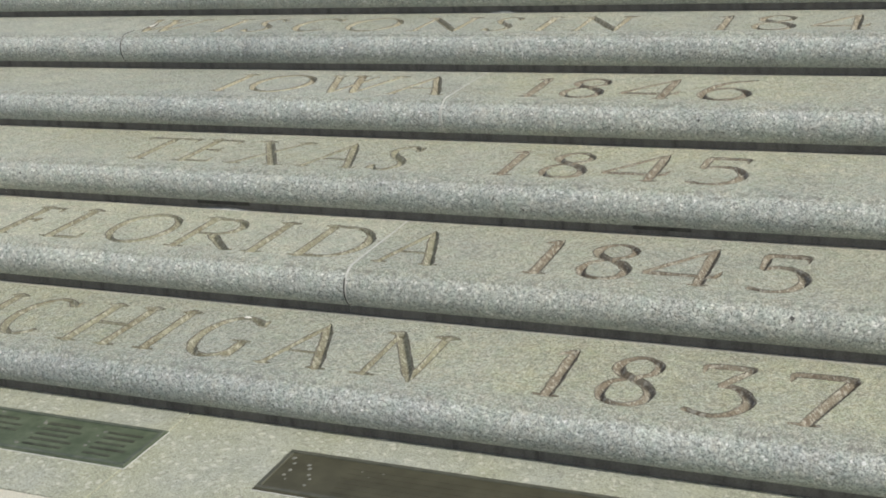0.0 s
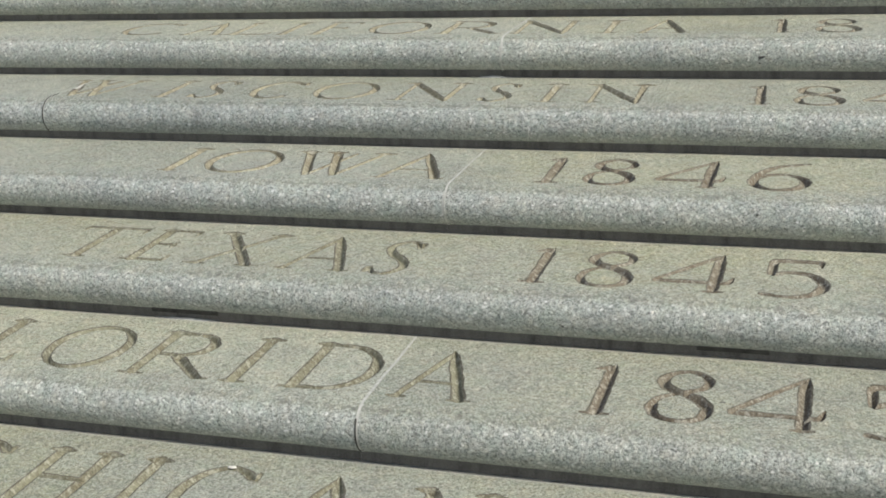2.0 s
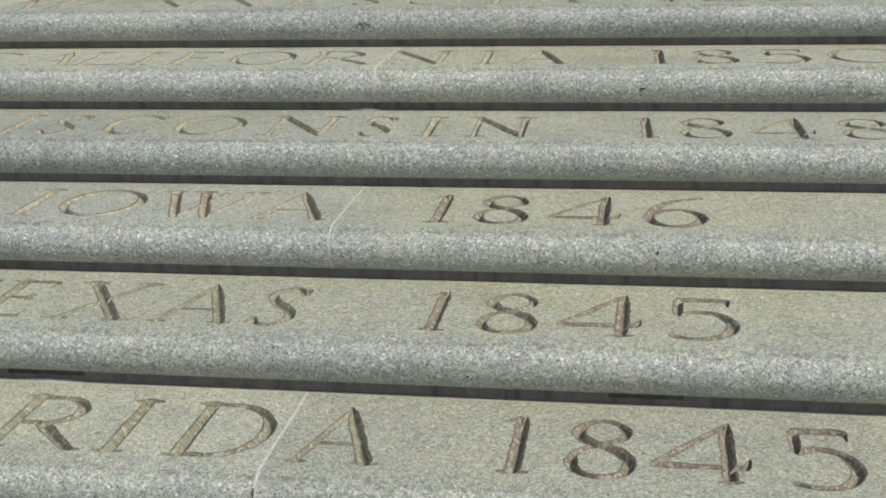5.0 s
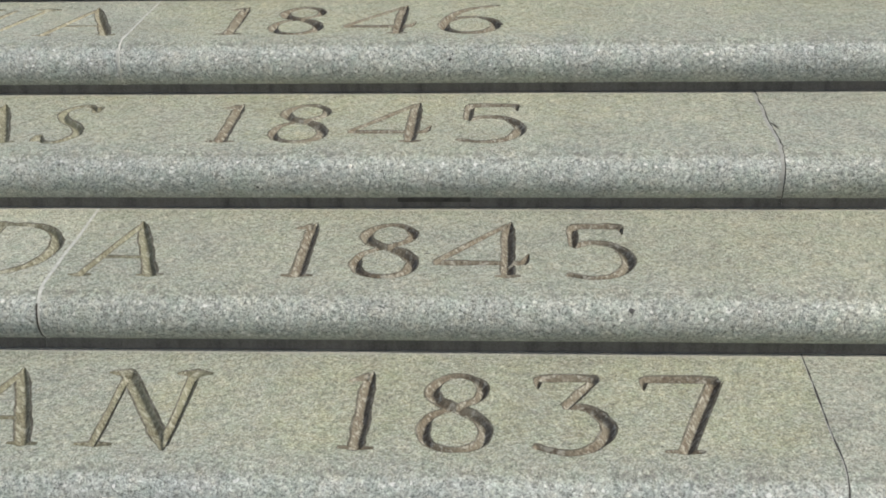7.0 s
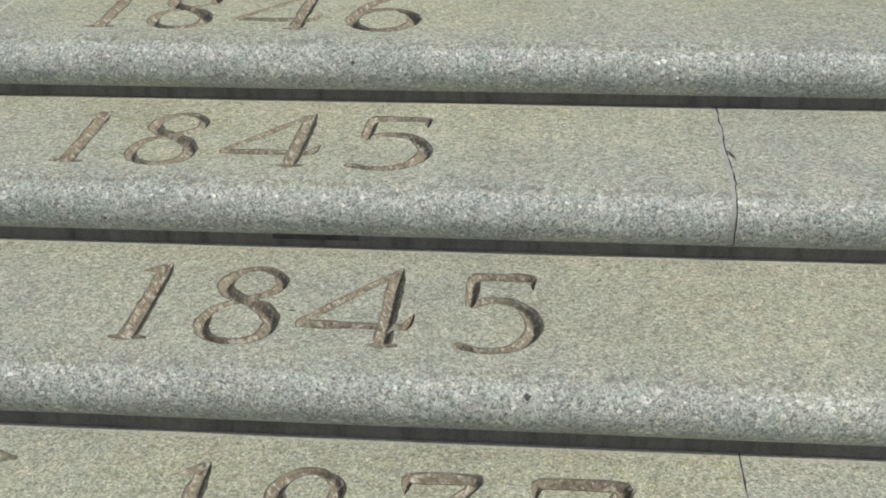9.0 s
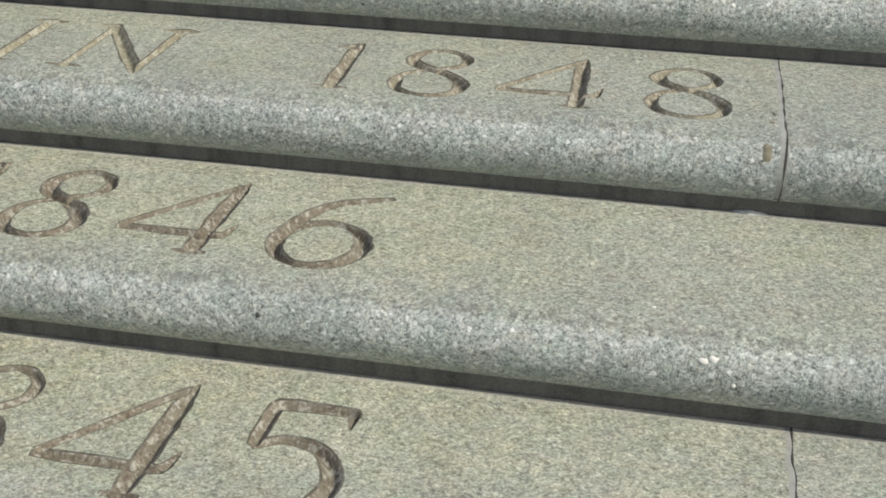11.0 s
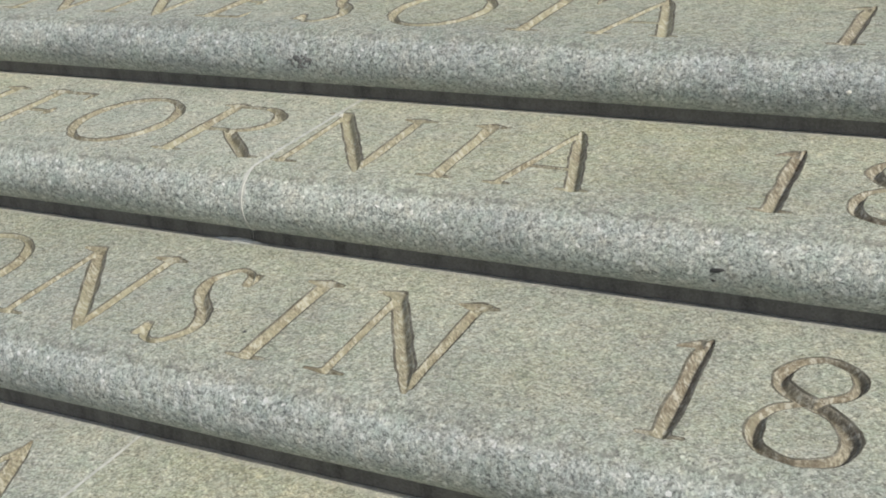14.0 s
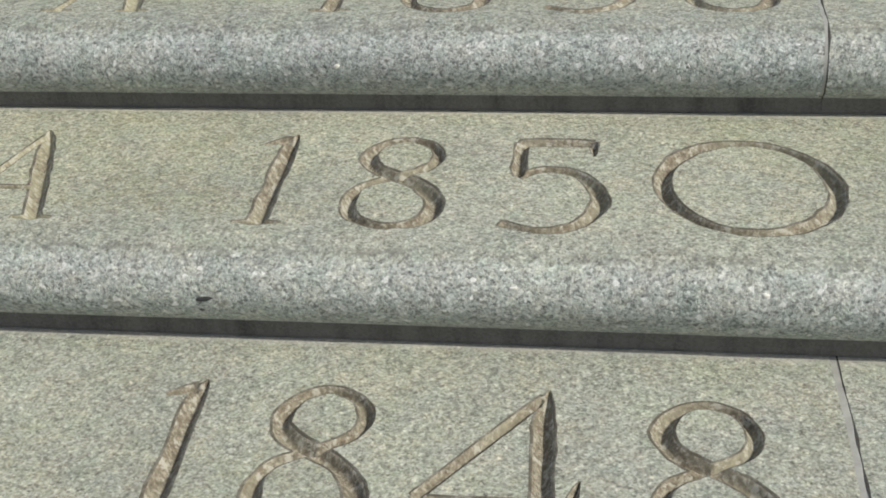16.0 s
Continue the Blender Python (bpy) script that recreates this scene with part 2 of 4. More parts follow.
EARTHY_CUT = stained_cut("earth_stained_cut", (0.096, 0.083, 0.064), (0.187, 0.167, 0.131), (0.308, 0.288, 0.232), (0.220, 0.201, 0.148), (0.098, 0.064, 0.046), 0.55)
MOSSY_CUT = stained_cut("brown_stained_cut", (0.118, 0.106, 0.080), (0.228, 0.210, 0.162), (0.415, 0.398, 0.325), (0.300, 0.285, 0.197), (0.120, 0.087, 0.061), 0.55, (0.50, 0.485, 0.40))
OLIVE_CUT = stained_cut("olive_stained_cut", (0.098, 0.098, 0.070), (0.206, 0.205, 0.151), (0.345, 0.346, 0.270), (0.272, 0.270, 0.180), (0.098, 0.084, 0.058), 0.55, (0.43, 0.43, 0.345))
CREAM_CUT = stained_cut("cream_lichen_cut", (0.140, 0.130, 0.095), (0.288, 0.275, 0.204), (0.450, 0.440, 0.350), (0.365, 0.352, 0.240), (0.140, 0.102, 0.071), 0.55, (0.50, 0.49, 0.40))


def rim_dirt():
    """The worn lip of the letters, where dirt clings in patches."""
    m = Mat("dirty_lip", 0.85)
    stone = m.ramp(m.noise(270, 2.0, 0.6), (0.30, (0.17, 0.165, 0.135)), (0.5, (0.33, 0.325, 0.27)), (0.70, (0.52, 0.515, 0.45)))
    c = m.mix(m.ramp(m.noise(34.0, 4.0, 0.65), (0.34, 0.50), (0.56, 0.97)), stone, (0.088, 0.078, 0.056))
    return m.done(c, m.noise(260, 3.0), 0.7, 0.0012)


RIM_DIRT = rim_dirt()


def plain(name, a, b, scale, rough=0.8, metal=0.0, bump=0.4, fine=200):
    m = Mat(name, rough, metal)
    c = m.ramp(m.noise(scale, 5.0, 0.6), (0.3, a), (0.7, b))
    return m.done(c, m.noise(fine, 3.0), bump, 0.001)


MORTAR = plain("pale_mortar", (0.42, 0.425, 0.39), (0.62, 0.625, 0.58), 60)
GREY_MORTAR = plain("grey_mortar", (0.29, 0.292, 0.268), (0.42, 0.42, 0.385), 40)
DARK_JOINT = plain("dark_crack", (0.03, 0.028, 0.025), (0.08, 0.075, 0.065), 30)
PATCH = plain("tan_patch", (0.17, 0.155, 0.105), (0.28, 0.26, 0.185), 90)
SOOT = plain("soot", (0.105, 0.106, 0.103), (0.215, 0.215, 0.207), 60, 0.85)
GUM = plain("dark_gum", (0.035, 0.035, 0.035), (0.09, 0.09, 0.085), 80, 0.7)
FLECK = plain("white_fleck", (0.70, 0.68, 0.60), (0.88, 0.87, 0.82), 90)
BRONZE = plain("green_bronze", (0.068, 0.090, 0.050), (0.165, 0.200, 0.125), 13, 0.5, 0.25, 0.25)
BRONZE_RUBBED = plain("rubbed_green_bronze", (0.085, 0.105, 0.075), (0.16, 0.178, 0.135), 25, 0.5, 0.3, 0.2)
BROWN_BRONZE = plain("brown_bronze", (0.066, 0.062, 0.037), (0.112, 0.106, 0.066), 10, 0.5, 0.3, 0.25)
BROWN_RUBBED = plain("rubbed_brown_bronze", (0.085, 0.088, 0.064), (0.14, 0.14, 0.105), 25, 0.5, 0.3, 0.2)
DARK_LETTER = plain("dark_bronze_letters", (0.044, 0.046, 0.030), (0.110, 0.118, 0.080), 38, 0.55, 0.3, 0.3)
SPECK = plain("grey_speck", (0.13, 0.135, 0.11), (0.27, 0.27, 0.23), 120)
PAVING = granite("pale_paving", ((0.0, (0.42, 0.41, 0.35)), (0.4, (0.57, 0.555, 0.475)), (1.0, (0.72, 0.705, 0.61))), (0.93, 0.90, 0.80), 0.6, bump=0.3)

# unseen ground, greyed to bounce less light onto risers and nosings
FOREGROUND = granite("grey_bounce_ground", ((0.0, (0.22, 0.22, 0.20)), (0.5, (0.33, 0.325, 0.30)), (1.0, (0.46, 0.455, 0.42))), (0.9, 0.9, 0.85), 0.6, bump=0.3)

# ---- building helpers ----


def empty(name, at=(0, 0, 0)):
    ob = new(name)
    ob.location = at
    return ob


def part(name, verts, faces, mats, parent, label="", slots=None, smooth=None):
    """One mesh from vertices and faces, in the coordinates of its parent."""
    me = bpy.data.meshes.new(name)
    me.from_pydata(verts, [], faces)
    for m in mats:
        me.materials.append(m)
    if slots is not None:
        me.polygons.foreach_set("material_index", slots)
    if smooth is not None:
        me.polygons.foreach_set("use_smooth", smooth)
    me.update()
    ob = new(name, me)
    ob.parent = parent
    return tagged(ob, label)


def slab(x0, x1, y0, y1, z0, z1, bevel=0.003):
    """A box with a bevelled upper rim: vertices and faces."""
    b = bevel
    v = [(x0, y0, z0), (x1, y0, z0), (x1, y1, z0), (x0, y1, z0),
         (x0, y0, z1 - b), (x1, y0, z1 - b), (x1, y1, z1 - b), (x0, y1, z1 - b),
         (x0 + b, y0 + b, z1), (x1 - b, y0 + b, z1), (x1 - b, y1 - b, z1), (x0 + b, y1 - b, z1)]
    f = [(3, 2, 1, 0), (8, 9, 10, 11)]
    for i in range(4):
        j = (i + 1) % 4
        f += [(i, j, 4 + j, 4 + i), (4 + i, 4 + j, 8 + j, 8 + i)]
    return v, f


# ---- carved capitals: strokes of a chisel, in unit height ----
CAP = 0.285                       # cap height
THICK, THIN = 0.0138, 0.0082      # half widths of the strokes
CUTS = {1: (1.22, 1.08), 2: (1.28, 1.05), 3: (1.12, 1.12), 4: (1.42, 1.06), 5: (1.22, 1.15), 6: (1.22, 1.15), 7: (0.90, 1.28)}   # depth of each step's cuts for their half width, and how round they have worn
RIM = 1.24                        # the worn rim reaches a little past the cut


def line(x0, y0, x1, y1, a=THICK, b=None):
    b = a if b is None else b
    n = 4
    return [(x0 + (x1 - x0) * i / n, (y0 + (y1 - y0) * i / n) * CAP, a + (b - a) * i / n) for i in range(n + 1)], False


def arc(cx, cy, rx, ry, a0=0.0, a1=360.0, lean=0.0, thick=THICK, thin=THIN):
    """Part of an ellipse, thick at its sides and thin at its top and foot."""
    closed = a1 - a0 >= 359.9
    n = max(8, int(abs(a1 - a0) / 9))
    pts = []
    for i in range(n if closed else n + 1):
        a = radians(a0 + (a1 - a0) * i / n)
        w = thin + (thick - thin) * abs(math.cos(a - radians(lean))) ** 1.4
        pts.append((cx + rx * math.cos(a), (cy + ry * math.sin(a)) * CAP, w))
    return pts, closed


def curve(*keys):
    """A smooth stroke through (x, y, half width)."""
    k = [keys[0], *keys, keys[-1]]
    pts = []
    for i in range(1, len(k) - 2):
        p0, p1, p2, p3 = (np.array(q) for q in k[i - 1:i + 3])
        for s in np.linspace(0, 1, 6)[:-1]:
            pts.append(0.5 * (2 * p1 + (p2 - p0) * s + (2 * p0 - 5 * p1 + 4 * p2 - p3) * s * s + (3 * p1 - p0 - 3 * p2 + p3) * s ** 3))
    pts.append(np.array(keys[-1]))
    return [(float(p[0]), float(p[1]) * CAP, float(p[2])) for p in pts], False


def serif(x, y, left=0.030, right=0.030):
    """A chiselled wedge across the end of a stem."""
    a, b = left * 1.32, right * 1.32
    full = 1.0 if y > 0.5 else 0.62          # heads are cut fuller than feet
    return curve((x - a, y, 0.0034), (x - a * 0.5, y, THIN * 1.05 * full), (x, y, THIN * 1.7 * full), (x + b * 0.5, y, THIN * 1.05 * full), (x + b, y, 0.0034))


def stem(x, a=THICK, y0=0.0, y1=1.0, foot=True, head=True):
    s = [line(x, y0, x, y1, a)]
    if foot:
        s.append(serif(x, y0 + 0.015))
    if head:
        s.append(serif(x, y1 - 0.015))
    return s


def spike(x, y0=0.0, y1=1.03, side=0.5):
    """A stem that runs out to a point at its head."""
    return curve((x, y0, THICK), (x, 0.45, THICK), (x, 0.84, THICK * 0.95), (x + side * THICK, y1, 0.0018))


def glyph(c, w):
    """The strokes of a letter or figure that is w metres wide."""
    T, t = THICK, THIN
    if c == "I":
        return stem(0)
    if c == "1":
        return [spike(0), serif(0, 0.015, 0.028, 0.028), line(0.004, 0.975, -0.044, 0.895, t * 1.7, 0.0036)]
    if c == "A":
        a = w * 0.44
        return [line(0.02, 0, a, 0.97, t), curve((a - 0.002, 1.05, 0.002), (a + 0.014, 0.86, T * 0.9), (a + (w - 0.022 - a) * 0.55, 0.46, T), (w - 0.022, 0, T)), line(w * 0.2, 0.34, w * 0.72, 0.34, t * 0.75),
                serif(0.02, 0.015, 0.02, 0.022), serif(w - 0.022, 0.015, 0.026, 0.022)]
    if c == "N":
        return [line(0.024, 0, 0.024, 1, t), curve((0.018, 1.0, T * 0.95), (0.018 + (w - 0.036) * 0.5, 0.5, T), (0.018 + (w - 0.036) * 0.86, 0.14, T * 0.92), (w - 0.015, -0.06, 0.0028)), line(w - 0.018, 0, w - 0.018, 1, t * 1.2),
                serif(0.02, 0.985, 0.032, 0.008), serif(0.024, 0.015), serif(w - 0.018, 0.985)]
    if c == "M":
        return [line(0.024, 0, 0.045, 1, t), line(0.045, 1, w / 2, 0.03, T), line(w / 2, 0.03, w - 0.045, 1, t),
                line(w - 0.045, 1, w - 0.024, 0, T), serif(0.024, 0.015), serif(w - 0.024, 0.015), serif(0.04, 0.985, 0.025, 0), serif(w - 0.04, 0.985, 0, 0.025)]
    if c == "W":
        return [line(w * 0.07, 1, w * 0.365, 0, T), line(w * 0.365, 0.02, w * 0.62, 0.97, t), line(w * 0.38, 1, w * 0.655, 0, T), line(w * 0.655, 0.02, w * 0.925, 1, t),
                serif(w * 0.07, 0.985), serif(w * 0.38, 0.985), serif(w * 0.925, 0.985)]
    if c == "X":
        return [line(0.022, 1, w - 0.022, 0, T), line(0.022, 0, w - 0.022, 1, t), serif(0.022, 0.985), serif(w - 0.022, 0.985), serif(0.022, 0.015), serif(w - 0.022, 0.015)]
    if c in "O0":
        return [arc(w / 2, 0.5, w / 2 - THICK, 0.485, lean=-18)]
    if c in "CG":
        s = [arc(w * 0.56, 0.5, w * 0.56 - T, 0.485, 42, 318, 12), line(w * 0.97, 0.80, w * 0.97, 0.97, t * 1.1, t * 0.7)]
        if c == "G":
            s += [line(w * 0.95, 0.03, w * 0.95, 0.42, T), serif(w * 0.95, 0.42, 0.03, 0.02)]
        return s
    if c == "D":
        return stem(0.03) + [line(0.03, 0.975, w * 0.45, 0.975, t), line(0.03, 0.025, w * 0.45, 0.025, t), arc(w * 0.42, 0.5, w * 0.58 - T, 0.475, -90, 90)]
    if c == "R":
        return stem(0.03) + [line(0.03, 0.975, w * 0.42, 0.975, t), line(0.03, 0.47, w * 0.42, 0.47, t), arc(w * 0.42, 0.722, w * 0.30, 0.253, -90, 90),
                             line(w * 0.40, 0.47, w - 0.012, 0.0, T), serif(w - 0.012, 0.015, 0.012, 0.022)]
    if c == "F":
        return stem(0.03) + [line(0.03, 0.975, w, 0.975, t), line(0.03, 0.52, w * 0.75, 0.52, t), line(w - 0.004, 0.99, w - 0.002, 0.80, t * 1.1, 0.002), line(w * 0.75, 0.60, w * 0.75, 0.44, t)]
    if c == "E":
        return stem(0.03) + [line(0.03, 0.975, w * 0.95, 0.975, t), line(0.03, 0.52, w * 0.75, 0.52, t), line(0.03, 0.025, w, 0.025, t),
                             line(w * 0.95, 0.99, w * 0.95, 0.81, t * 1.1, 0.002), line(w, 0.02, w, 0.20, t * 1.1, 0.002), line(w * 0.75, 0.62, w * 0.75, 0.42, t * 0.8)]
    if c == "L":
        return stem(0.03) + [line(0.03, 0.025, w, 0.025, t), line(w, 0.02, w, 0.20, t * 1.1, 0.002)]
    if c == "T":
        return stem(w / 2, head=False) + [line(0, 0.975, w, 0.975, t), line(0.004, 0.99, 0.0, 0.80, t * 1.1, 0.002), line(w - 0.004, 0.99, w, 0.80, t * 1.1, 0.002)]
    if c == "H":
        return stem(0.03) + stem(w - 0.03) + [line(0.03, 0.51, w - 0.03, 0.51, t)]
    if c == "S":
        return [curve((w * 0.88, 0.80, t), (w * 0.72, 0.96, t), (w * 0.42, 0.985, t), (w * 0.14, 0.80, T * 0.75), (w * 0.34, 0.58, T), (w * 0.70, 0.42, T),
                      (w * 0.88, 0.20, T * 0.8), (w * 0.60, 0.015, t), (w * 0.28, 0.02, t), (w * 0.06, 0.18, t)),
                line(w * 0.90, 0.97, w * 0.88, 0.78, t * 1.1), line(w * 0.05, 0.02, w * 0.06, 0.20, t * 1.1)]
    if c == "8":
        l, r = T, w - T
        return [curve((w * 0.50, 0.535, T * 0.95), (w * 0.76, 0.43, T), (r, 0.255, T * 0.95), (w * 0.83, 0.075, T * 0.8), (w * 0.52, 0.0, t), (w * 0.20, 0.07, T * 0.7), (l, 0.235, T * 0.85), (w * 0.17, 0.42, T * 0.6),
                      (w * 0.50, 0.545, t), (w * 0.78, 0.65, t * 1.1), (w * 0.86, 0.79, T * 0.75), (w * 0.75, 0.925, T * 0.65), (w * 0.51, 0.985, t), (w * 0.27, 0.92, T * 0.7), (w * 0.15, 0.775, T * 0.95), (w * 0.25, 0.63, T), (w * 0.50, 0.535, T * 0.95))]
    if c == "4":
        return [spike(w * 0.80, 0.02, 1.05), line(0.004, 0.265, w * 0.80, 1.0, t), line(0.0, 0.25, w, 0.25, t * 1.3), serif(w * 0.80, 0.015, 0.022, 0.022),
                line(w - 0.006, 0.25, w + 0.006, 0.42, t * 1.25, 0.002)]
    if c == "5":
        return [line(w * 0.16, 0.97, w * 0.16, 0.56, T * 0.8), line(w * 0.14, 0.965, w * 0.88, 0.965, t * 1.6), line(w * 0.86, 0.98, w * 0.87, 0.80, t * 1.2, 0.002),
                curve((w * 0.16, 0.55, t), (w * 0.40, 0.64, t * 1.2), (w * 0.74, 0.58, T * 0.8), (w * 0.92, 0.32, T), (w * 0.74, 0.07, T * 0.8), (w * 0.40, -0.01, t), (w * 0.02, 0.06, t))]
    if c == "6":
        return [arc(w * 0.50, 0.285, w * 0.5 - T, 0.29, lean=-15), curve((w * 0.09, 0.32, T), (w * 0.16, 0.58, T * 0.9), (w * 0.42, 0.86, t * 1.3), (w * 0.98, 1.03, t * 0.8))]
    if c == "3":
        return [line(w * 0.10, 0.965, w * 0.86, 0.965, t * 1.5), line(w * 0.10, 0.98, w * 0.10, 0.80, t * 1.2, 0.002), line(w * 0.84, 0.97, w * 0.42, 0.56, t, T * 0.8),
                curve((w * 0.40, 0.56, t), (w * 0.72, 0.54, T * 0.8), (w * 0.93, 0.30, T), (w * 0.74, 0.06, T * 0.8), (w * 0.40, -0.02, t), (w * 0.02, 0.07, t))]
    if c == "7":
        return [line(w * 0.03, 0.965, w * 0.98, 0.965, t * 1.6), line(w * 0.03, 0.98, w * 0.01, 0.79, t * 1.2, 0.002), line(w * 0.95, 0.97, w * 0.38, 0.0, T), serif(w * 0.38, 0.015)]
    if c == "|":
        return [line(0, 0.1, 0, 0.95, T)]
    return []


def carve(text, seed=0.0, low=0.0, lean=0.0, bold=1.0):
    """Strokes of a row of letters, from (letter, left edge, width), with the chisel's small slips."""
    out = []
    for c, x, w in text:
        for pts, closed in glyph(c, w):
            line_ = []
            for px, py, pw in pts:
                q = Vector(((px + x) * 31, py * 31, seed))
                n1, n2, n3 = noise.noise(q), noise.noise(q + Vector((9, 0, 4))), noise.noise(q * 1.7 + Vector((0, 5, 2)))
                line_.append((px + x + lean * (py / CAP - 0.35) + 0.0018 * n1, py - low + 0.0018 * n2, pw * bold * (1 + 0.24 * n3)))
            out.append((line_, closed))
    return out


def outline(pts, closed):
    """The stroke's worn rim, its cut edge and its valley line."""
    p = np.array([q[:2] for q in pts])
    w = np.array([q[2] for q in pts])
    if closed:
        d = np.roll(p, -1, 0) - np.roll(p, 1, 0)
    else:
        d = np.gradient(p, axis=0)
    d /= np.linalg.norm(d, axis=1)[:, None] + 1e-12
    n = np.stack([-d[:, 1], d[:, 0]], 1)
    loops = []
    valley = p.copy()
    if not closed:
        valley[0] += d[0] * w[0]
        valley[-1] -= d[-1] * w[-1]
    for k in (RIM, 0.93, 0.64, 0.32):
        left, right = p + n * w[:, None] * k, p - n * w[:, None] * k
        if closed:
            loops += [left, right]
        else:
            for side in (left, right):
                side[0] -= d[0] * w[0] * (k - 1)
                side[-1] += d[-1] * w[-1] * (k - 1)
            loops.append(np.concatenate([left, right[::-1]]))
    return loops, valley, w


def groove_depth(q, valleys, slope, bow, least=0.0003):
    """How deep the chisel went at the points q: a V with a worn rim."""
    depth = np.zeros(len(q))
    for v, w, closed in valleys:
        m = len(v) if closed else len(v) - 1
        lo, hi = v.min(0) - 0.03, v.max(0) + 0.03
        near = np.where((q > lo).all(1) & (q < hi).all(1))[0]
        if not len(near):
            continue
        z = np.zeros(len(near))
        for i in range(m):
            a, b = v[i], v[(i + 1) % len(v)]
            wa, wb = w[i], w[(i + 1) % len(v)]
            ab = b - a
            s = np.clip(((q[near] - a) @ ab) / max(ab @ ab, 1e-12), 0, 1)
            dist = np.linalg.norm(q[near] - a - s[:, None] * ab, axis=1)
            wide = wa + (wb - wa) * s
            r = dist / wide
            worn = np.maximum(0.0, (RIM * 0.985 - r) / (RIM - 0.93)) * 0.07
            z = np.maximum(z, np.sqrt(wide * THICK) * np.where(r < 0.93, 0.07 + 0.93 * (1 - (np.minimum(r, 0.93) / 0.93) ** bow), worn))
        depth[near] = np.maximum(depth[near], z)
    depth[depth < least] = 0
    return depth * slope


# ---- the flight of steps ----
RISE, RUN = 0.152, 0.460
ROUND = 0.0680                 # radius of the nosing
CENTRE = -0.0370               # its centre, from the letters' baseline
FACE = -0.0765                 # face of the riser
BACK = 0.425                   # the tread runs on under the next stone
from mathutils.geometry import delaunay_2d_cdt


def profile():
    """Stations of the nosing, from the tread over the round edge down the riser: (y, z, riser?)."""
    a_end = math.pi + math.acos((CENTRE - FACE) / ROUND)
    out = [(CENTRE + ROUND * math.cos(math.pi / 2 + (a_end - math.pi / 2) * i / 14), -ROUND + ROUND * math.sin(math.pi / 2 + (a_end - math.pi / 2) * i / 14)) for i in range(15)]
    return out + [(FACE, -RISE + 0.0015)]


PROFILE = profile()
STATIONS = 44                  # points along a stone's edge


def ragged(x, rough, seed):
    """The line of a joint: x as a function of the way along it."""
    def at(s):
        return x + rough * (noise.noise(Vector((seed, s * 9.0, 0.3))) * 1.6 + noise.noise(Vector((seed, s * 34.0, 7.3))) * 0.6 + noise.noise(Vector((seed, s * 95.0, 3.1))) * 0.35)
    return at


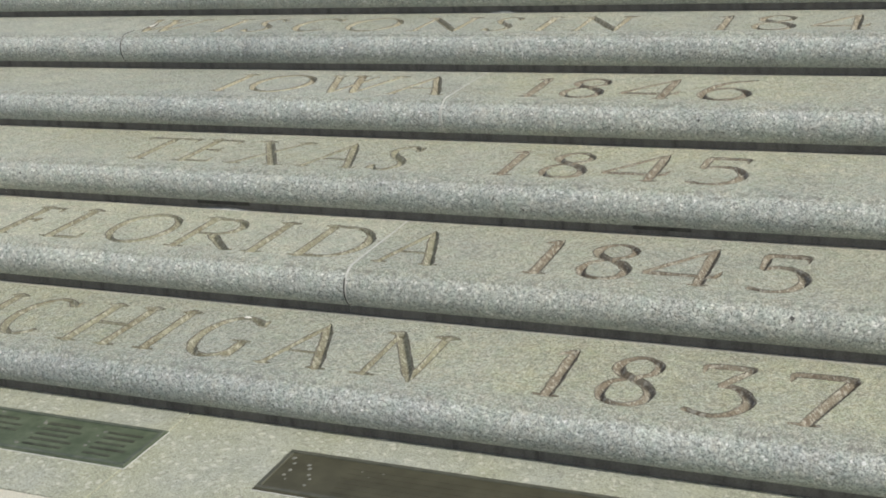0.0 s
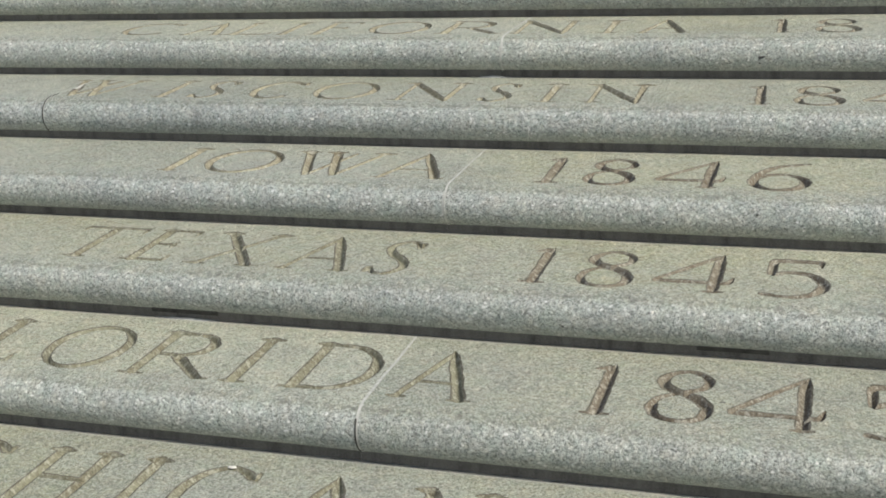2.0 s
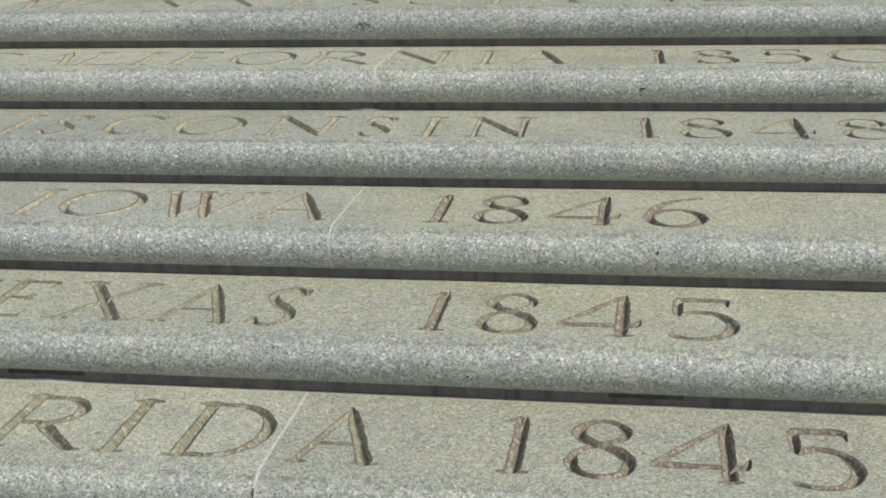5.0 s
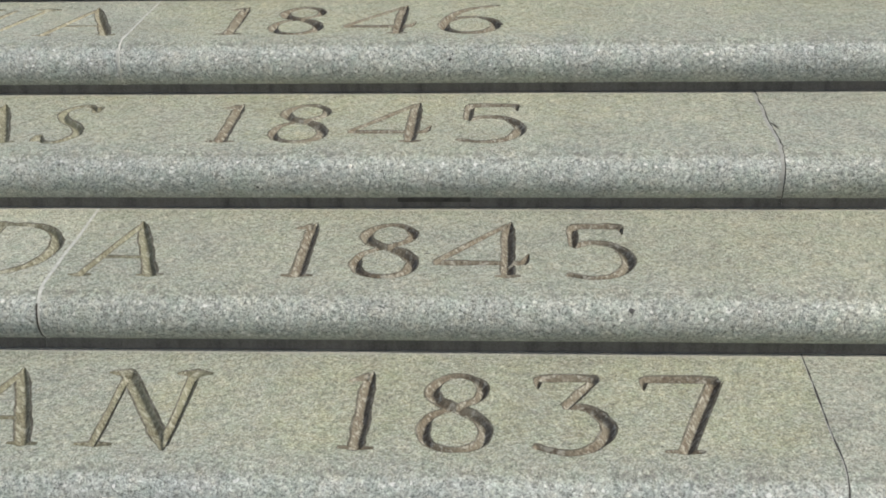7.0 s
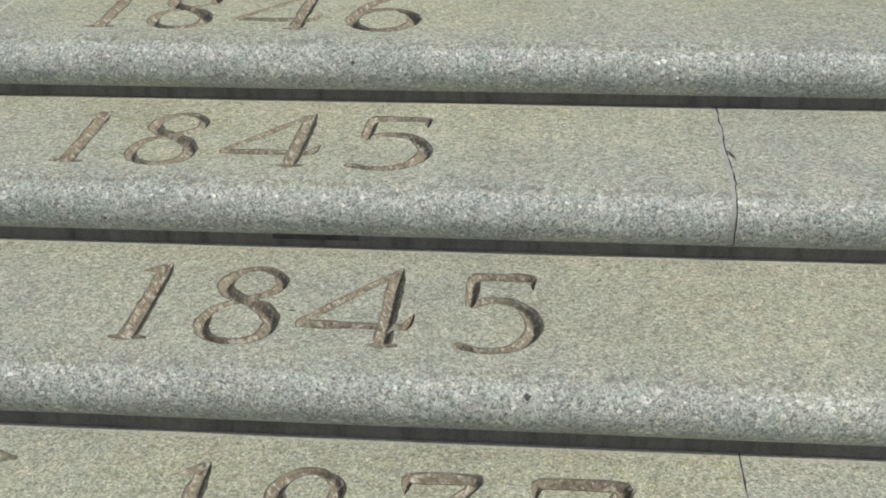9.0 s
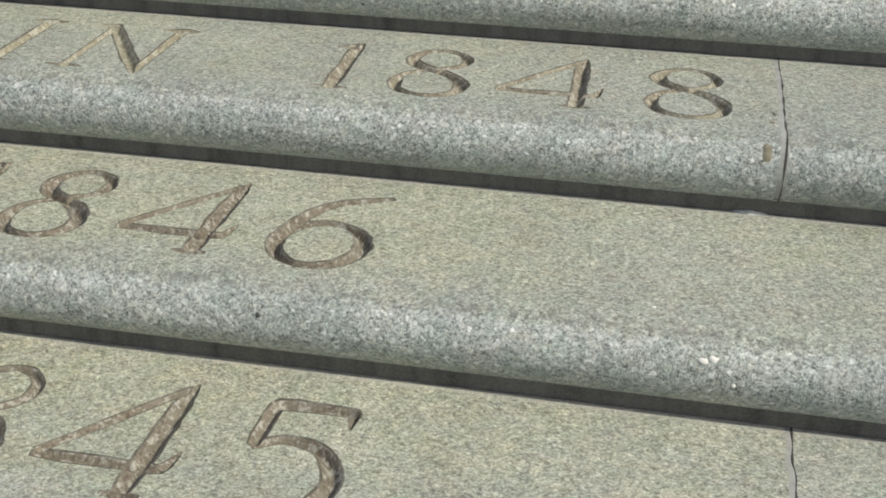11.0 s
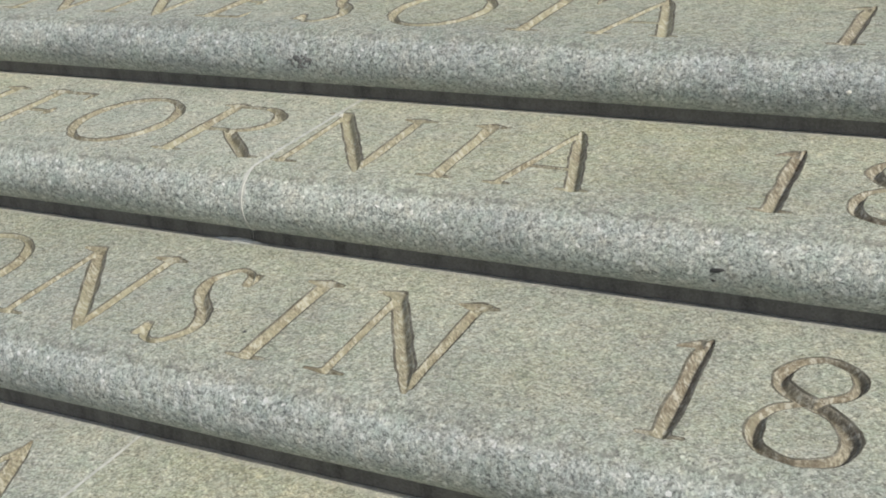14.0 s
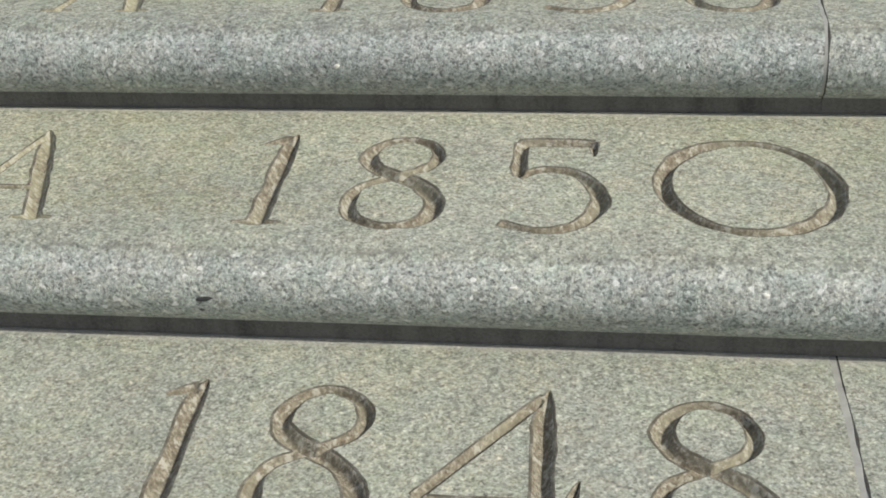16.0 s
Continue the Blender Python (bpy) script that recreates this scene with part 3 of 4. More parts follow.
def block(parent, x_left, x_right, strokes, seed, slope, bow, cut, stone, figures):
    """One stone of a step: carved tread, round nosing, riser, ends, back and bed."""
    verts, faces, slots, smooth = [], [], [], []
    ys = np.linspace(PROFILE[0][0], BACK, STATIONS)
    ring = [(x_left(y), y) for y in ys[::-1]] + [(x_right(y), y) for y in ys]
    rim_l, rim_r = [x_left(y) for y in ys], [x_right(y) for y in ys]
    lo = min(p[0] for p in ring)
    hi = max(p[0] for p in ring)
    coords = [Vector(p) for p in ring]
    n0 = len(coords)
    edges = [(i, (i + 1) % n0) for i in range(n0)]
    valleys = []
    for pts, closed in strokes:
        if max(p[0] for p in pts) < lo or min(p[0] for p in pts) > hi:
            continue
        rims, v, w = outline(pts, closed)
        valleys.append((v, w, closed))
        for loop, shut in [(r, True) for r in rims] + [(v, closed)]:
            k = len(coords)
            coords += [Vector((float(a), float(b))) for a, b in loop]
            edges += [(k + i, k + i + 1) for i in range(len(loop) - 1)]
            if shut:
                edges.append((k + len(loop) - 1, k))
    cv, _, cf, *_ = delaunay_2d_cdt(coords, edges, [], 0, 1e-5)
    q = np.array([tuple(c) for c in cv])
    z = -groove_depth(q, valleys, slope, bow) if valleys else np.zeros(len(q))
    z[np.minimum(np.abs(q[:, 0] - np.interp(q[:, 1], ys, rim_l)), np.abs(q[:, 0] - np.interp(q[:, 1], ys, rim_r))) < 5e-4] = 0.0    # arrises stay whole
    verts += [(float(a[0]), float(a[1]), float(h)) for a, h in zip(q, z)]
    middles = np.array([q[list(f)].mean(0) for f in cf])
    within = groove_depth(middles, valleys, slope, bow, 1e-6) > 0 if valleys else np.zeros(len(middles), bool)
    for f, c, sunk in zip(cf, middles, within):
        if not (np.interp(c[1], ys, rim_l) - 1e-6 < c[0] < np.interp(c[1], ys, rim_r) + 1e-6) or c[1] < ys[0] - 1e-6 or c[1] > BACK + 1e-6:
            continue
        a, b, d = q[f[0]], q[f[1]], q[f[2]]
        turn = (b[0] - a[0]) * (d[1] - a[1]) - (b[1] - a[1]) * (d[0] - a[0])
        faces.append(tuple(f) if turn > 0 else tuple(reversed(f)))
        zf = z[list(f)]
        slots.append(0 if zf.min() > -1e-4 or not sunk else (4 if zf.max() > -1e-4 else (3 if c[0] < figures else 5)))
        smooth.append(slots[-1] > 0)
    # nosing and riser, swept along the stone with a mason's unevenness
    xl, xr = x_left(ys[0]), x_right(ys[0])
    cols = max(2, int((xr - xl) / 0.09))
    base = len(verts)
    for j, (y, zz) in enumerate(PROFILE):
        a, b = (x_left(-0.1 + zz), x_right(-0.1 + zz)) if j else (xl, xr)
        for i in range(cols + 1):
            x = a + (b - a) * i / cols
            wob = 0.0 if j == 0 else 0.0022 * noise.noise(Vector((x * 3.1, seed, j * 0.12))) + 0.0010 * noise.noise(Vector((x * 13.0, seed, j * 0.4)))
            wob *= min(1.0, j / 3)
            verts.append((x, y + wob * (0.4 if j >= len(PROFILE) - 2 else 1.0), zz + wob * 0.6 * (j < len(PROFILE) - 2)))
    for j in range(len(PROFILE) - 1):
        for i in range(cols):
            a = base + j * (cols + 1) + i
            faces.append((a, a + cols + 1, a + cols + 2, a + 1))
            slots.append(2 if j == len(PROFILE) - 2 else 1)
            smooth.append(j < len(PROFILE) - 2)
    # ends, back and bed
    foot = PROFILE[-1][1]
    bed = []
    for edge, col, flip in ((x_left, 0, False), (x_right, cols, True)):
        k = len(verts)
        n = len(ys)
        verts += [(edge(y), float(y), 0.0) for y in ys[::-1]] + [(edge(y), float(y), foot) for y in ys[::-1]]
        verts += [verts[base + j * (cols + 1) + col] for j in range(1, len(PROFILE))]
        bed.append(k + n)
        strip = [(k + i, k + i + 1, k + n + i + 1, k + n + i) for i in range(n - 1)]
        round_ = [k + n - 1] + [k + 2 * n + j for j in range(len(PROFILE) - 1)]
        strip += [(a, b, k + 2 * n - 1) for a, b in zip(round_, round_[1:])]
        faces += [f if not flip else f[::-1] for f in strip]
        slots += [0] * len(strip)
        smooth += [False] * len(strip)
    bl, br = bed
    faces.append((base + (len(PROFILE) - 1) * (cols + 1), bl, br, base + (len(PROFILE) - 1) * (cols + 1) + cols))
    slots.append(2)
    smooth.append(False)
    k = len(verts)
    verts += [(x_left(BACK), BACK, 0.0), (x_right(BACK), BACK, 0.0)]
    faces.append((bl, k, k + 1, br))
    slots.append(2)
    smooth.append(False)
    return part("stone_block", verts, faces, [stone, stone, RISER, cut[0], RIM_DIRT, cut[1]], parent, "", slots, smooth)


def joint(parent, at, gap, material, label, sink=0.0012, shift=0.0, first=0, broken=None, whole=False):
    """A mortar joint that follows the tread, the nosing and the riser, just below their face; a broken one swells and closes as it runs."""
    verts, faces = [], []
    way = [(y, -sink) for y in np.linspace(BACK, PROFILE[0][0], STATIONS)] + [(y + sink * 1.2, z - sink * 0.3) for y, z in (PROFILE[1:] if whole else PROFILE[1:-2])]
    for j, (y, z) in list(enumerate(way))[first:]:
        x = (at(y) if j < STATIONS else at(-0.1 + z)) + shift
        g = gap if broken is None else gap * max(0.06, 0.75 + 1.7 * noise.noise(Vector((broken, j * 0.31, 2.0))))
        verts += [(x - g, y, z), (x + g, y, z)]
    way = way[first:]
    for j in range(len(way) - 1):
        faces.append((2 * j, 2 * j + 1, 2 * j + 3, 2 * j + 2))
    n = len(verts)
    verts += [(x, y + (0.01 if j + first >= STATIONS else 0), z - 0.01) for j, (x, y, z) in ((i // 2, v) for i, v in enumerate(verts[:n]))]
    for j in range(len(way) - 1):
        faces += [(2 * j, 2 * j + 2, n + 2 * j + 2, n + 2 * j), (2 * j + 1, n + 2 * j + 1, n + 2 * j + 3, 2 * j + 3), (n + 2 * j, n + 2 * j + 2, n + 2 * j + 3, n + 2 * j + 1)]
    return part("mortar_joint", verts, faces, [material], parent, label)


def spaced(word, *edges):
    """Letters with their left edges and widths, from pairs of edges (a stem has one)."""
    return [(c, e[0], e[1] - e[0]) if isinstance(e, tuple) else (c, e, 0.0) for c, e in zip(word, edges)]


TEXTS = {
    1: ("MICHIGAN 1837", spaced("MICHIGAN1837", (-2.15, -1.88), -1.793, (-1.70, -1.52), (-1.415, -1.212), -1.095, (-0.985, -0.80), (-0.700, -0.478), (-0.380, -0.19),
                                0.183, (0.30, 0.455), (0.534, 0.706), (0.775, 0.943))),
    2: ("FLORIDA 1845", spaced("FLORIDA1845", (-2.045, -1.935), (-1.828, -1.68), (-1.612, -1.362), (-1.303, -1.058), -0.972, (-0.828, -0.602), (-0.529, -0.318),
                               0.0, (0.114, 0.274), (0.31, 0.526), (0.611, 0.778))),
    3: ("TEXAS 1845", spaced("TEXAS1845", (-1.84, -1.612), (-1.557, -1.416), (-1.33, -1.112), (-1.037, -0.815), (-0.765, -0.645),
                             -0.264, (-0.15, 0.008), (0.06, 0.27), (0.343, 0.526))),
    4: ("IOWA 1846", spaced("IOWA1846", -1.637, (-1.545, -1.280), (-1.245, -0.918), (-0.893, -0.660), -0.325, (-0.22, -0.062), (0.0, 0.200), (0.275, 0.455))),
    5: ("WISCONSIN 1848", spaced("WISCONSIN1848", (-2.40, -2.09), -1.90, (-1.79, -1.67), (-1.57, -1.39), (-1.32, -1.078), (-0.985, -0.767), (-0.67, -0.56), -0.43, (-0.300, -0.105),
                                 0.275, (0.379, 0.538), (0.592, 0.79), (0.876, 1.04))),
    6: ("CALIFORNIA 1850", spaced("CALIFORNIA1850", (-2.37, -2.145), (-2.05, -1.868), (-1.845, -1.664), -1.598, (-1.485, -1.343), (-1.265, -1.020), (-0.958, -0.715), (-0.668, -0.448), -0.303, (-0.199, -0.008),
                                  0.312, (0.424, 0.58), (0.66, 0.822), (0.886, 1.163))),
    7: ("MINNESOTA 1858", spaced("MINNESOTA1858", (-2.38, -2.11), -2.02, (-1.78, -1.57), (-1.47, -1.265), (-1.16, -1.04), (-0.89, -0.78), (-0.69, -0.45), (-0.40, -0.23), (-0.168, 0.015),
                                 0.342, (0.455, 0.612), (0.70, 0.865), (0.935, 1.09))),
    8: ("", spaced("||||||", -1.91, -1.69, -1.44, -1.10, -0.82, -0.36)),
}
# how far each row was set out below its line, its lean and how bold it was cut
SET = {1: (0.0, 0.0, 1.12), 2: (0.0, 0.0, 1.10), 3: (0.0, 0.0, 1.08), 4: (0.0, 0.0, 1.08), 5: (0.015, -0.010), 6: (0.008, -0.009), 7: (0.009, 0.0)}
# joints of each step: place, raggedness, half gap, pale mortar or dark
JOINTS = {
    1: [(-2.36, 0.0012, 0.0020, 1), (1.139, 0.0014, 0.0026, 0)],
    2: [(-4.02, 0.0012, 0.0020, 1), (-0.577, 0.0012, 0.0040, 1), (2.92, 0.0012, 0.0020, 1)],
    3: [(-2.31, 0.0012, 0.0020, 1), (1.157, 0.0040, 0.0056, 0)],
    4: [(-4.10, 0.0012, 0.0020, 1), (-0.620, 0.0010, 0.0034, 1), (2.85, 0.0012, 0.0020, 1)],
    5: [(-2.35, 0.0012, 0.0030, 1), (1.132, 0.0012, 0.0056, 0)],
    6: [(-4.20, 0.0012, 0.0020, 1), (-0.675, 0.0010, 0.0040, 1), (2.70, 0.0012, 0.0020, 1)],
    7: [(-2.38, 0.0012, 0.0028, 1), (1.152, 0.0012, 0.0036, 0)],
    8: [(-4.10, 0.0012, 0.0020, 1), (-0.570, 0.0012, 0.0038, 1), (2.80, 0.0012, 0.0020, 1)],
}
WEST, EAST, LAST = -6.0, 5.0, 13


def stone_of(k, i):
    """Which granite the i-th stone of a step was cut from."""
    if (k, i) == (1, 1):
        return YELLOWED_TREAD
    if k % 2:
        return (PALE_TREAD, TREAD, GREY_TREAD)[min(i, 2)]
    return WORN_TREAD if (k, i) == (2, 2) else (PALE_TREAD if i == 1 else TREAD)


for k in range(1, LAST + 1):
    words, letters = TEXTS.get(k, ("", []))
    step = empty("step", (0, (k - 2) * RUN, k * RISE))
    tail = f"with {words} carved into its tread" if words else ("with a row of worn carved strokes" if letters else "high up the flight, rounded front edge")
    tagged(step, f"weathered grey granite step {tail}", "step", "steps of the flight")
    cuts = JOINTS.get(k, [(-2.4 + 1.75 * (k % 2), 0.0012, 0.002, 1), (1.1 + 1.75 * (k % 2), 0.0012, 0.002, 1)])
    strokes = carve(letters, k * 3.1, *SET.get(k, (0.0, 0.0)))
    ends = [(WEST, 0.0, 0.0, 1)] + cuts + [(EAST, 0.0, 0.0, 1)]
    lines = [ragged(x, r, k * 7.7 + i) for i, (x, r, g, p) in enumerate(ends)]
    for i in range(len(ends) - 1):
        ga, gb = ends[i][2], ends[i + 1][2]
        block(step, lambda s, f=lines[i], g=ga: f(s) + g, lambda s, f=lines[i + 1], g=gb: f(s) - g, strokes, k * 3.7 + i * 11, *CUTS.get(k, (0.95, 1.5)), (OLIVE_CUT, EARTHY_CUT) if k < 4 else (CREAM_CUT, EARTHY_CUT if k == 4 else MOSSY_CUT), stone_of(k, i),
              min([x for c, x, w in letters if c.isdigit()], default=9.0) - 0.06)
    for (x, r, g, pale), at in list(zip(ends, lines))[1:-1]:
        joint(step, at, g + 0.004, MORTAR if pale else GREY_MORTAR, "pale mortar in the joint" if pale else "grey mortar in the joint", 0.0002 if pale else 0.0004)
        # filled in the riser's shade-darkened colour, not in pale mortar
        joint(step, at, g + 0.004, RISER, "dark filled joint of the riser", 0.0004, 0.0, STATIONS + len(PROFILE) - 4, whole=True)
        if k == 2 or (k == 5 and pale):
            joint(step, at, 0.0019, DARK_JOINT, "dark open end of the joint", -0.0012, -g * 0.7, STATIONS + (4 if k == 2 else -6))
        if pale and k in (4, 6):
            joint(step, at, 0.0042 if k == 6 else 0.0030, MORTAR, "raised bead of mortar over the rounded edge", -0.0012, 0.0, STATIONS - 3, broken=k * 1.7)
        if not pale:
            joint(step, at, {1: 0.0012, 3: 0.0014, 7: 0.0012}.get(k, 0.0014), DARK_JOINT, "dark crack along the mortar", -0.0003, g * (0.3 if k == 1 else 0.85), broken=k * 2.3)

# ---- landing at the foot: a band of granite with bronze plaques, then pale paving ----
BAND = -1.045
kerb = tagged(empty("landing_band"), "flat grey granite band at the foot of the steps", "paving", kind="structure")
for x0, x1 in ((WEST, -4.4), (-4.396, -0.894), (-0.890, 2.60), (2.604, EAST)):
    v, f = slab(x0, x1, BAND, -0.47, -0.15, 0.0, 0.002)
    part("stone_block", v, f, [BANDSTONE], kerb)
ground = tagged(empty("ground"), "pale stone paving of the landing", "ground", kind="structure")
v, f = slab(-60, 60, -80, 60, -0.40, -0.012, 0.002)
part("bed", v, f, [FOREGROUND], ground)
for i in range(-5, 5):
    for j in range(2):
        v, f = slab(i * 1.2 + 0.002, i * 1.2 + 1.198, BAND - 0.004 - (j + 1) * 1.2 + 0.004, BAND - 0.004 - j * 1.2, -0.10, 0.0, 0.002)
        part("paving_slab", v, f, [PAVING], ground)

terrace = tagged(empty("terrace"), "grey granite terrace at the head of the steps", "terrace", kind="structure")
v, f = slab(WEST, EAST, (LAST - 2) * RUN + BACK + 0.002, (LAST - 2) * RUN + 8.0, -0.012, LAST * RISE, 0.004)
part("paving_slab", v, f, [BANDSTONE], terrace)


def plaque(x0, x1, y0, y1, bars, studs, label, metal, rubbed, letters):
    """A cast bronze plaque let into the stone: plate, raised rim, lines of worn lettering as bars, studs."""
    p = tagged(empty("plaque", (x0, y0, 0.0)), label, "plaque", "bronze plaques")
    w, d = x1 - x0, y1 - y0
    v, f = slab(0, w, 0, d, -0.02, 0.0035, 0.0015)
    part("plate", v, f, [metal], p)
    r = 0.014
    for a in ((0.004, w - 0.004, 0.004, 0.004 + r), (0.004, w - 0.004, d - r - 0.004, d - 0.004), (0.004, 0.004 + r, 0.004 + r, d - r - 0.004), (w - r - 0.004, w - 0.004, 0.004 + r, d - r - 0.004)):
        v, f = slab(*a, 0.003, 0.007, 0.002)
        part("rim", v, f, [rubbed], p, "raised bronze rim, rubbed lighter")
    for bx, by, bw in bars:
        v, f = slab(bx, bx + bw, by, by + rng.uniform(0.010, 0.016), 0.003, 0.0043, 0.0006)
        part("text_bar", v, f, [letters], p, "worn raised line of lettering")
    # pale strips added to draw the sunlit right and front edges
    for a in ((w + 0.0005, w + 0.0045, -0.004, d), (0.0, w + 0.0005, -0.0045, -0.0005)):
        v, f = slab(*a, -0.004, 0.0012, 0.0008)
        part("mortar_bead", v, f, [MORTAR], p, "thin pale strip drawn for the plaque's sunlit edge")
    for bx, by in studs:
        part("stud", *dome(bx + rng.uniform(-0.006, 0.006), by + rng.uniform(-0.005, 0.005), 0.0030, rng.uniform(0.0035, 0.0085), 0.0012, 10, 1.0, rng.random() * 9), [SPECK], p, "pale rubbed stud")
    return p


def dome(x, y, z, r, h, n=10, squash=1.0, seed=None):
    """A low round lump."""
    v, f = [], []
    for ring, (q, t) in enumerate(((1.0, 0.0), (0.75, 0.6), (0.4, 0.9))):
        for i in range(n):
            a = 2 * math.pi * i / n
            k = 1.0 if seed is None else 1.0 + 0.35 * noise.noise(Vector((math.cos(a) * 1.7, math.sin(a) * 1.7, seed)))
            v.append((x + r * q * k * math.cos(a), y + r * q * k * squash * math.sin(a), z + h * t))
    v.append((x, y, z + h))
    for ring in range(2):
        for i in range(n):
            a, b = ring * n + i, ring * n + (i + 1) % n
            f.append((a, b, b + n, a + n))
    for i in range(n):
        f.append((2 * n + i, 2 * n + (i + 1) % n, 3 * n))
    return v, f


rng = random.Random(4)
columns = []
for c0, c1 in ((0.06, 0.30), (0.35, 0.57), (0.62, 0.78), (0.83, 0.96)):
    for r in range(5):
        columns.append((c0 * 1.02 + 0.004 * rng.random(), 0.036 + r * 0.029, (c1 - c0) * rng.uniform(0.70, 0.97)))
plaque(-1.908, -0.888, -0.868, -0.656, columns, [(0.62, 0.165), (0.60, 0.05), (0.47, 0.06), (0.80, 0.17), (0.44, 0.18)] + [(c * 1.02 - 0.012, 0.042 + r * 0.029) for c in (0.35, 0.62, 0.83) for r in range(5)],
       "green patinated bronze plaque with worn columns of lettering, set in granite", BRONZE, BRONZE_RUBBED, DARK_LETTER)
lines = [(0.20 + 0.01 * rng.random(), 0.036 + r * 0.024, rng.uniform(0.55, 0.7)) for r in range(6)]
plaque(-0.484, 0.536, -0.868, -0.657, lines,
       [(0.035 + 0.006 * i, 0.165 - i * 0.026) for i in range(5)] + [(0.085 + 0.012 * i, 0.15 - i * 0.024) for i in range(5)] + [(0.24, 0.15), (0.27, 0.13), (0.30, 0.16), (0.52, 0.12), (0.66, 0.07)],
       "brown bronze plaque dotted with pale specks, set in granite", BROWN_BRONZE, BROWN_RUBBED, BROWN_BRONZE)

# ---- spots and flecks on the stones ----


def on_nose(k, x, angle, lift=0.0):
    """A pose on the nosing of a step; angle 0 at its top, 90 at its front."""
    a = radians(angle)
    return pose(x, (k - 2) * RUN + CENTRE - (ROUND + lift) * math.sin(a), k * RISE - ROUND + (ROUND + lift) * math.cos(a), angle, 0, 0)


def on_tread(k, x, y):
    return pose(x, (k - 2) * RUN + y, k * RISE + 0.0002)


def spot(name, m, r, h, material, label, category, squash=1.0, seed=1.0, turn=0, bent=False):
    """A lump or stain on a stone; a bent one follows the round of a nosing."""
    v, f = dome(0, 0, -0.0012, r, h + 0.0012, 16, squash, seed)
    c, d = math.cos(radians(turn)), math.sin(radians(turn))
    v = [(x * c - y * d, x * d + y * c, z) for x, y, z in v]
    if bent:
        v = [(x, y, z - y * y / (2 * ROUND)) for x, y, z in v]
    ob = part(name, v, f, [material], None)
    ob.data.polygons.foreach_set("use_smooth", [True] * len(f))
    ob.matrix_basis = m
    return tagged(ob, label, category)


spot("gum_spot", on_nose(2, 0.757, 60), 0.0085, 0.0008, GUM, "flattened dark gum stuck to a rounded step edge", "gum", 1.0, 2.0, bent=True)
spot("gum_spot", on_nose(6, 0.256, 92), 0.016, 0.0008, GUM, "long dark smear on a rounded step edge", "stain", 0.32, 5.0, 8, bent=True)
spot("gum_spot", on_nose(6, 0.250, 110), 0.004, 0.0007, GUM, "small dark speck on a rounded step edge", "stain", 0.8, 6.0, bent=True)
specks = random.Random(12)
v, f = [], []
for i in range(36):
    a, d = specks.uniform(0, 6.28), specks.random() ** 0.6
    x, y, r = 0.032 * d * math.cos(a), 0.020 * d * math.sin(a) - 0.003, specks.uniform(0.0034, 0.0080) * (1.15 - 0.6 * d)
    dv, df = dome(x, y, -0.0012 - y * y / (2 * ROUND), r, 0.0018, 8, specks.uniform(0.6, 1.0), i * 1.7)
    f += [tuple(q + len(v) for q in face) for face in df]
    v += dv
soot = part("soot_stain", v, f, [SOOT], None)
soot.matrix_basis = on_nose(7, -0.812, 86)
tagged(soot, "speckled sooty stain on a rounded step edge", "stain")
spot("gum_spot", on_nose(3, -0.66, 52), 0.005, 0.0007, GUM, "small dark gum speck on a rounded step edge", "gum", 0.9, 3.0, bent=True)
spot("gum_spot", on_tread(5, -0.475, 0.06), 0.0055, 0.0008, GUM, "small dark gum speck beside the carved letters", "gum", 1.0, 8.0)
spot("gum_spot", on_tread(2, 0.292, 0.12), 0.010, 0.0006, GUM, "dark nick between two carved figures", "stain", 0.4, 4.0)
spot("paint_fleck", on_nose(4, 1.018, 64, 0.0016), 0.0085, 0.0010, FLECK, "white fleck on a rounded step edge", "fleck", 0.6, 1.5, bent=True)
spot("paint_fleck", on_nose(4, 1.033, 60, 0.0016), 0.007, 0.0010, FLECK, "white fleck on a rounded step edge", "fleck", 0.7, 2.5, bent=True)
spot("paint_fleck", on_nose(4, 1.066, 92, 0.0016), 0.0045, 0.0010, FLECK, "white fleck on a rounded step edge", "fleck", 0.8, 3.5, bent=True)
spot("paint_fleck", on_tread(1, -0.895, 0.286), 0.013, 0.0022, FLECK, "white chip lying on the carved tread", "fleck", 0.45, 4.5, 10)
spot("paint_fleck", on_nose(4, -1.005, 66, 0.0014), 0.006, 0.0010, FLECK, "small white fleck on a rounded step edge", "fleck", 0.8, 5.5, bent=True)
spot("paint_fleck", on_nose(3, 0.085, 56, 0.0014), 0.0055, 0.0010, FLECK, "small white fleck on a rounded step edge", "fleck", 0.9, 6.5, bent=True)
spot("paint_fleck", on_nose(6, 0.696, 66, 0.0014), 0.0065, 0.0010, FLECK, "small white fleck on a rounded step edge", "fleck", 0.4, 7.5, 15, bent=True)
spot("paint_fleck", on_nose(6, 1.030, 66, 0.0014), 0.0050, 0.0010, FLECK, "small white fleck on a rounded step edge", "fleck", 0.7, 8.5, bent=True)
for k, x, angle, r, squash in ((3, -0.151, 103, 0.0055, 0.7), (4, 0.316, 72, 0.0050, 1.2), (7, 1.119, 79, 0.0045, 0.8), (3, -2.202, 73, 0.0060, 0.7), (2, -1.035, 62, 0.0050, 1.3)):
    spot("gum_spot", on_nose(k, x, angle), r, 0.0007, GUM, "small dark speck on a rounded step edge", "stain", squash, x * 3 + 8, bent=True)
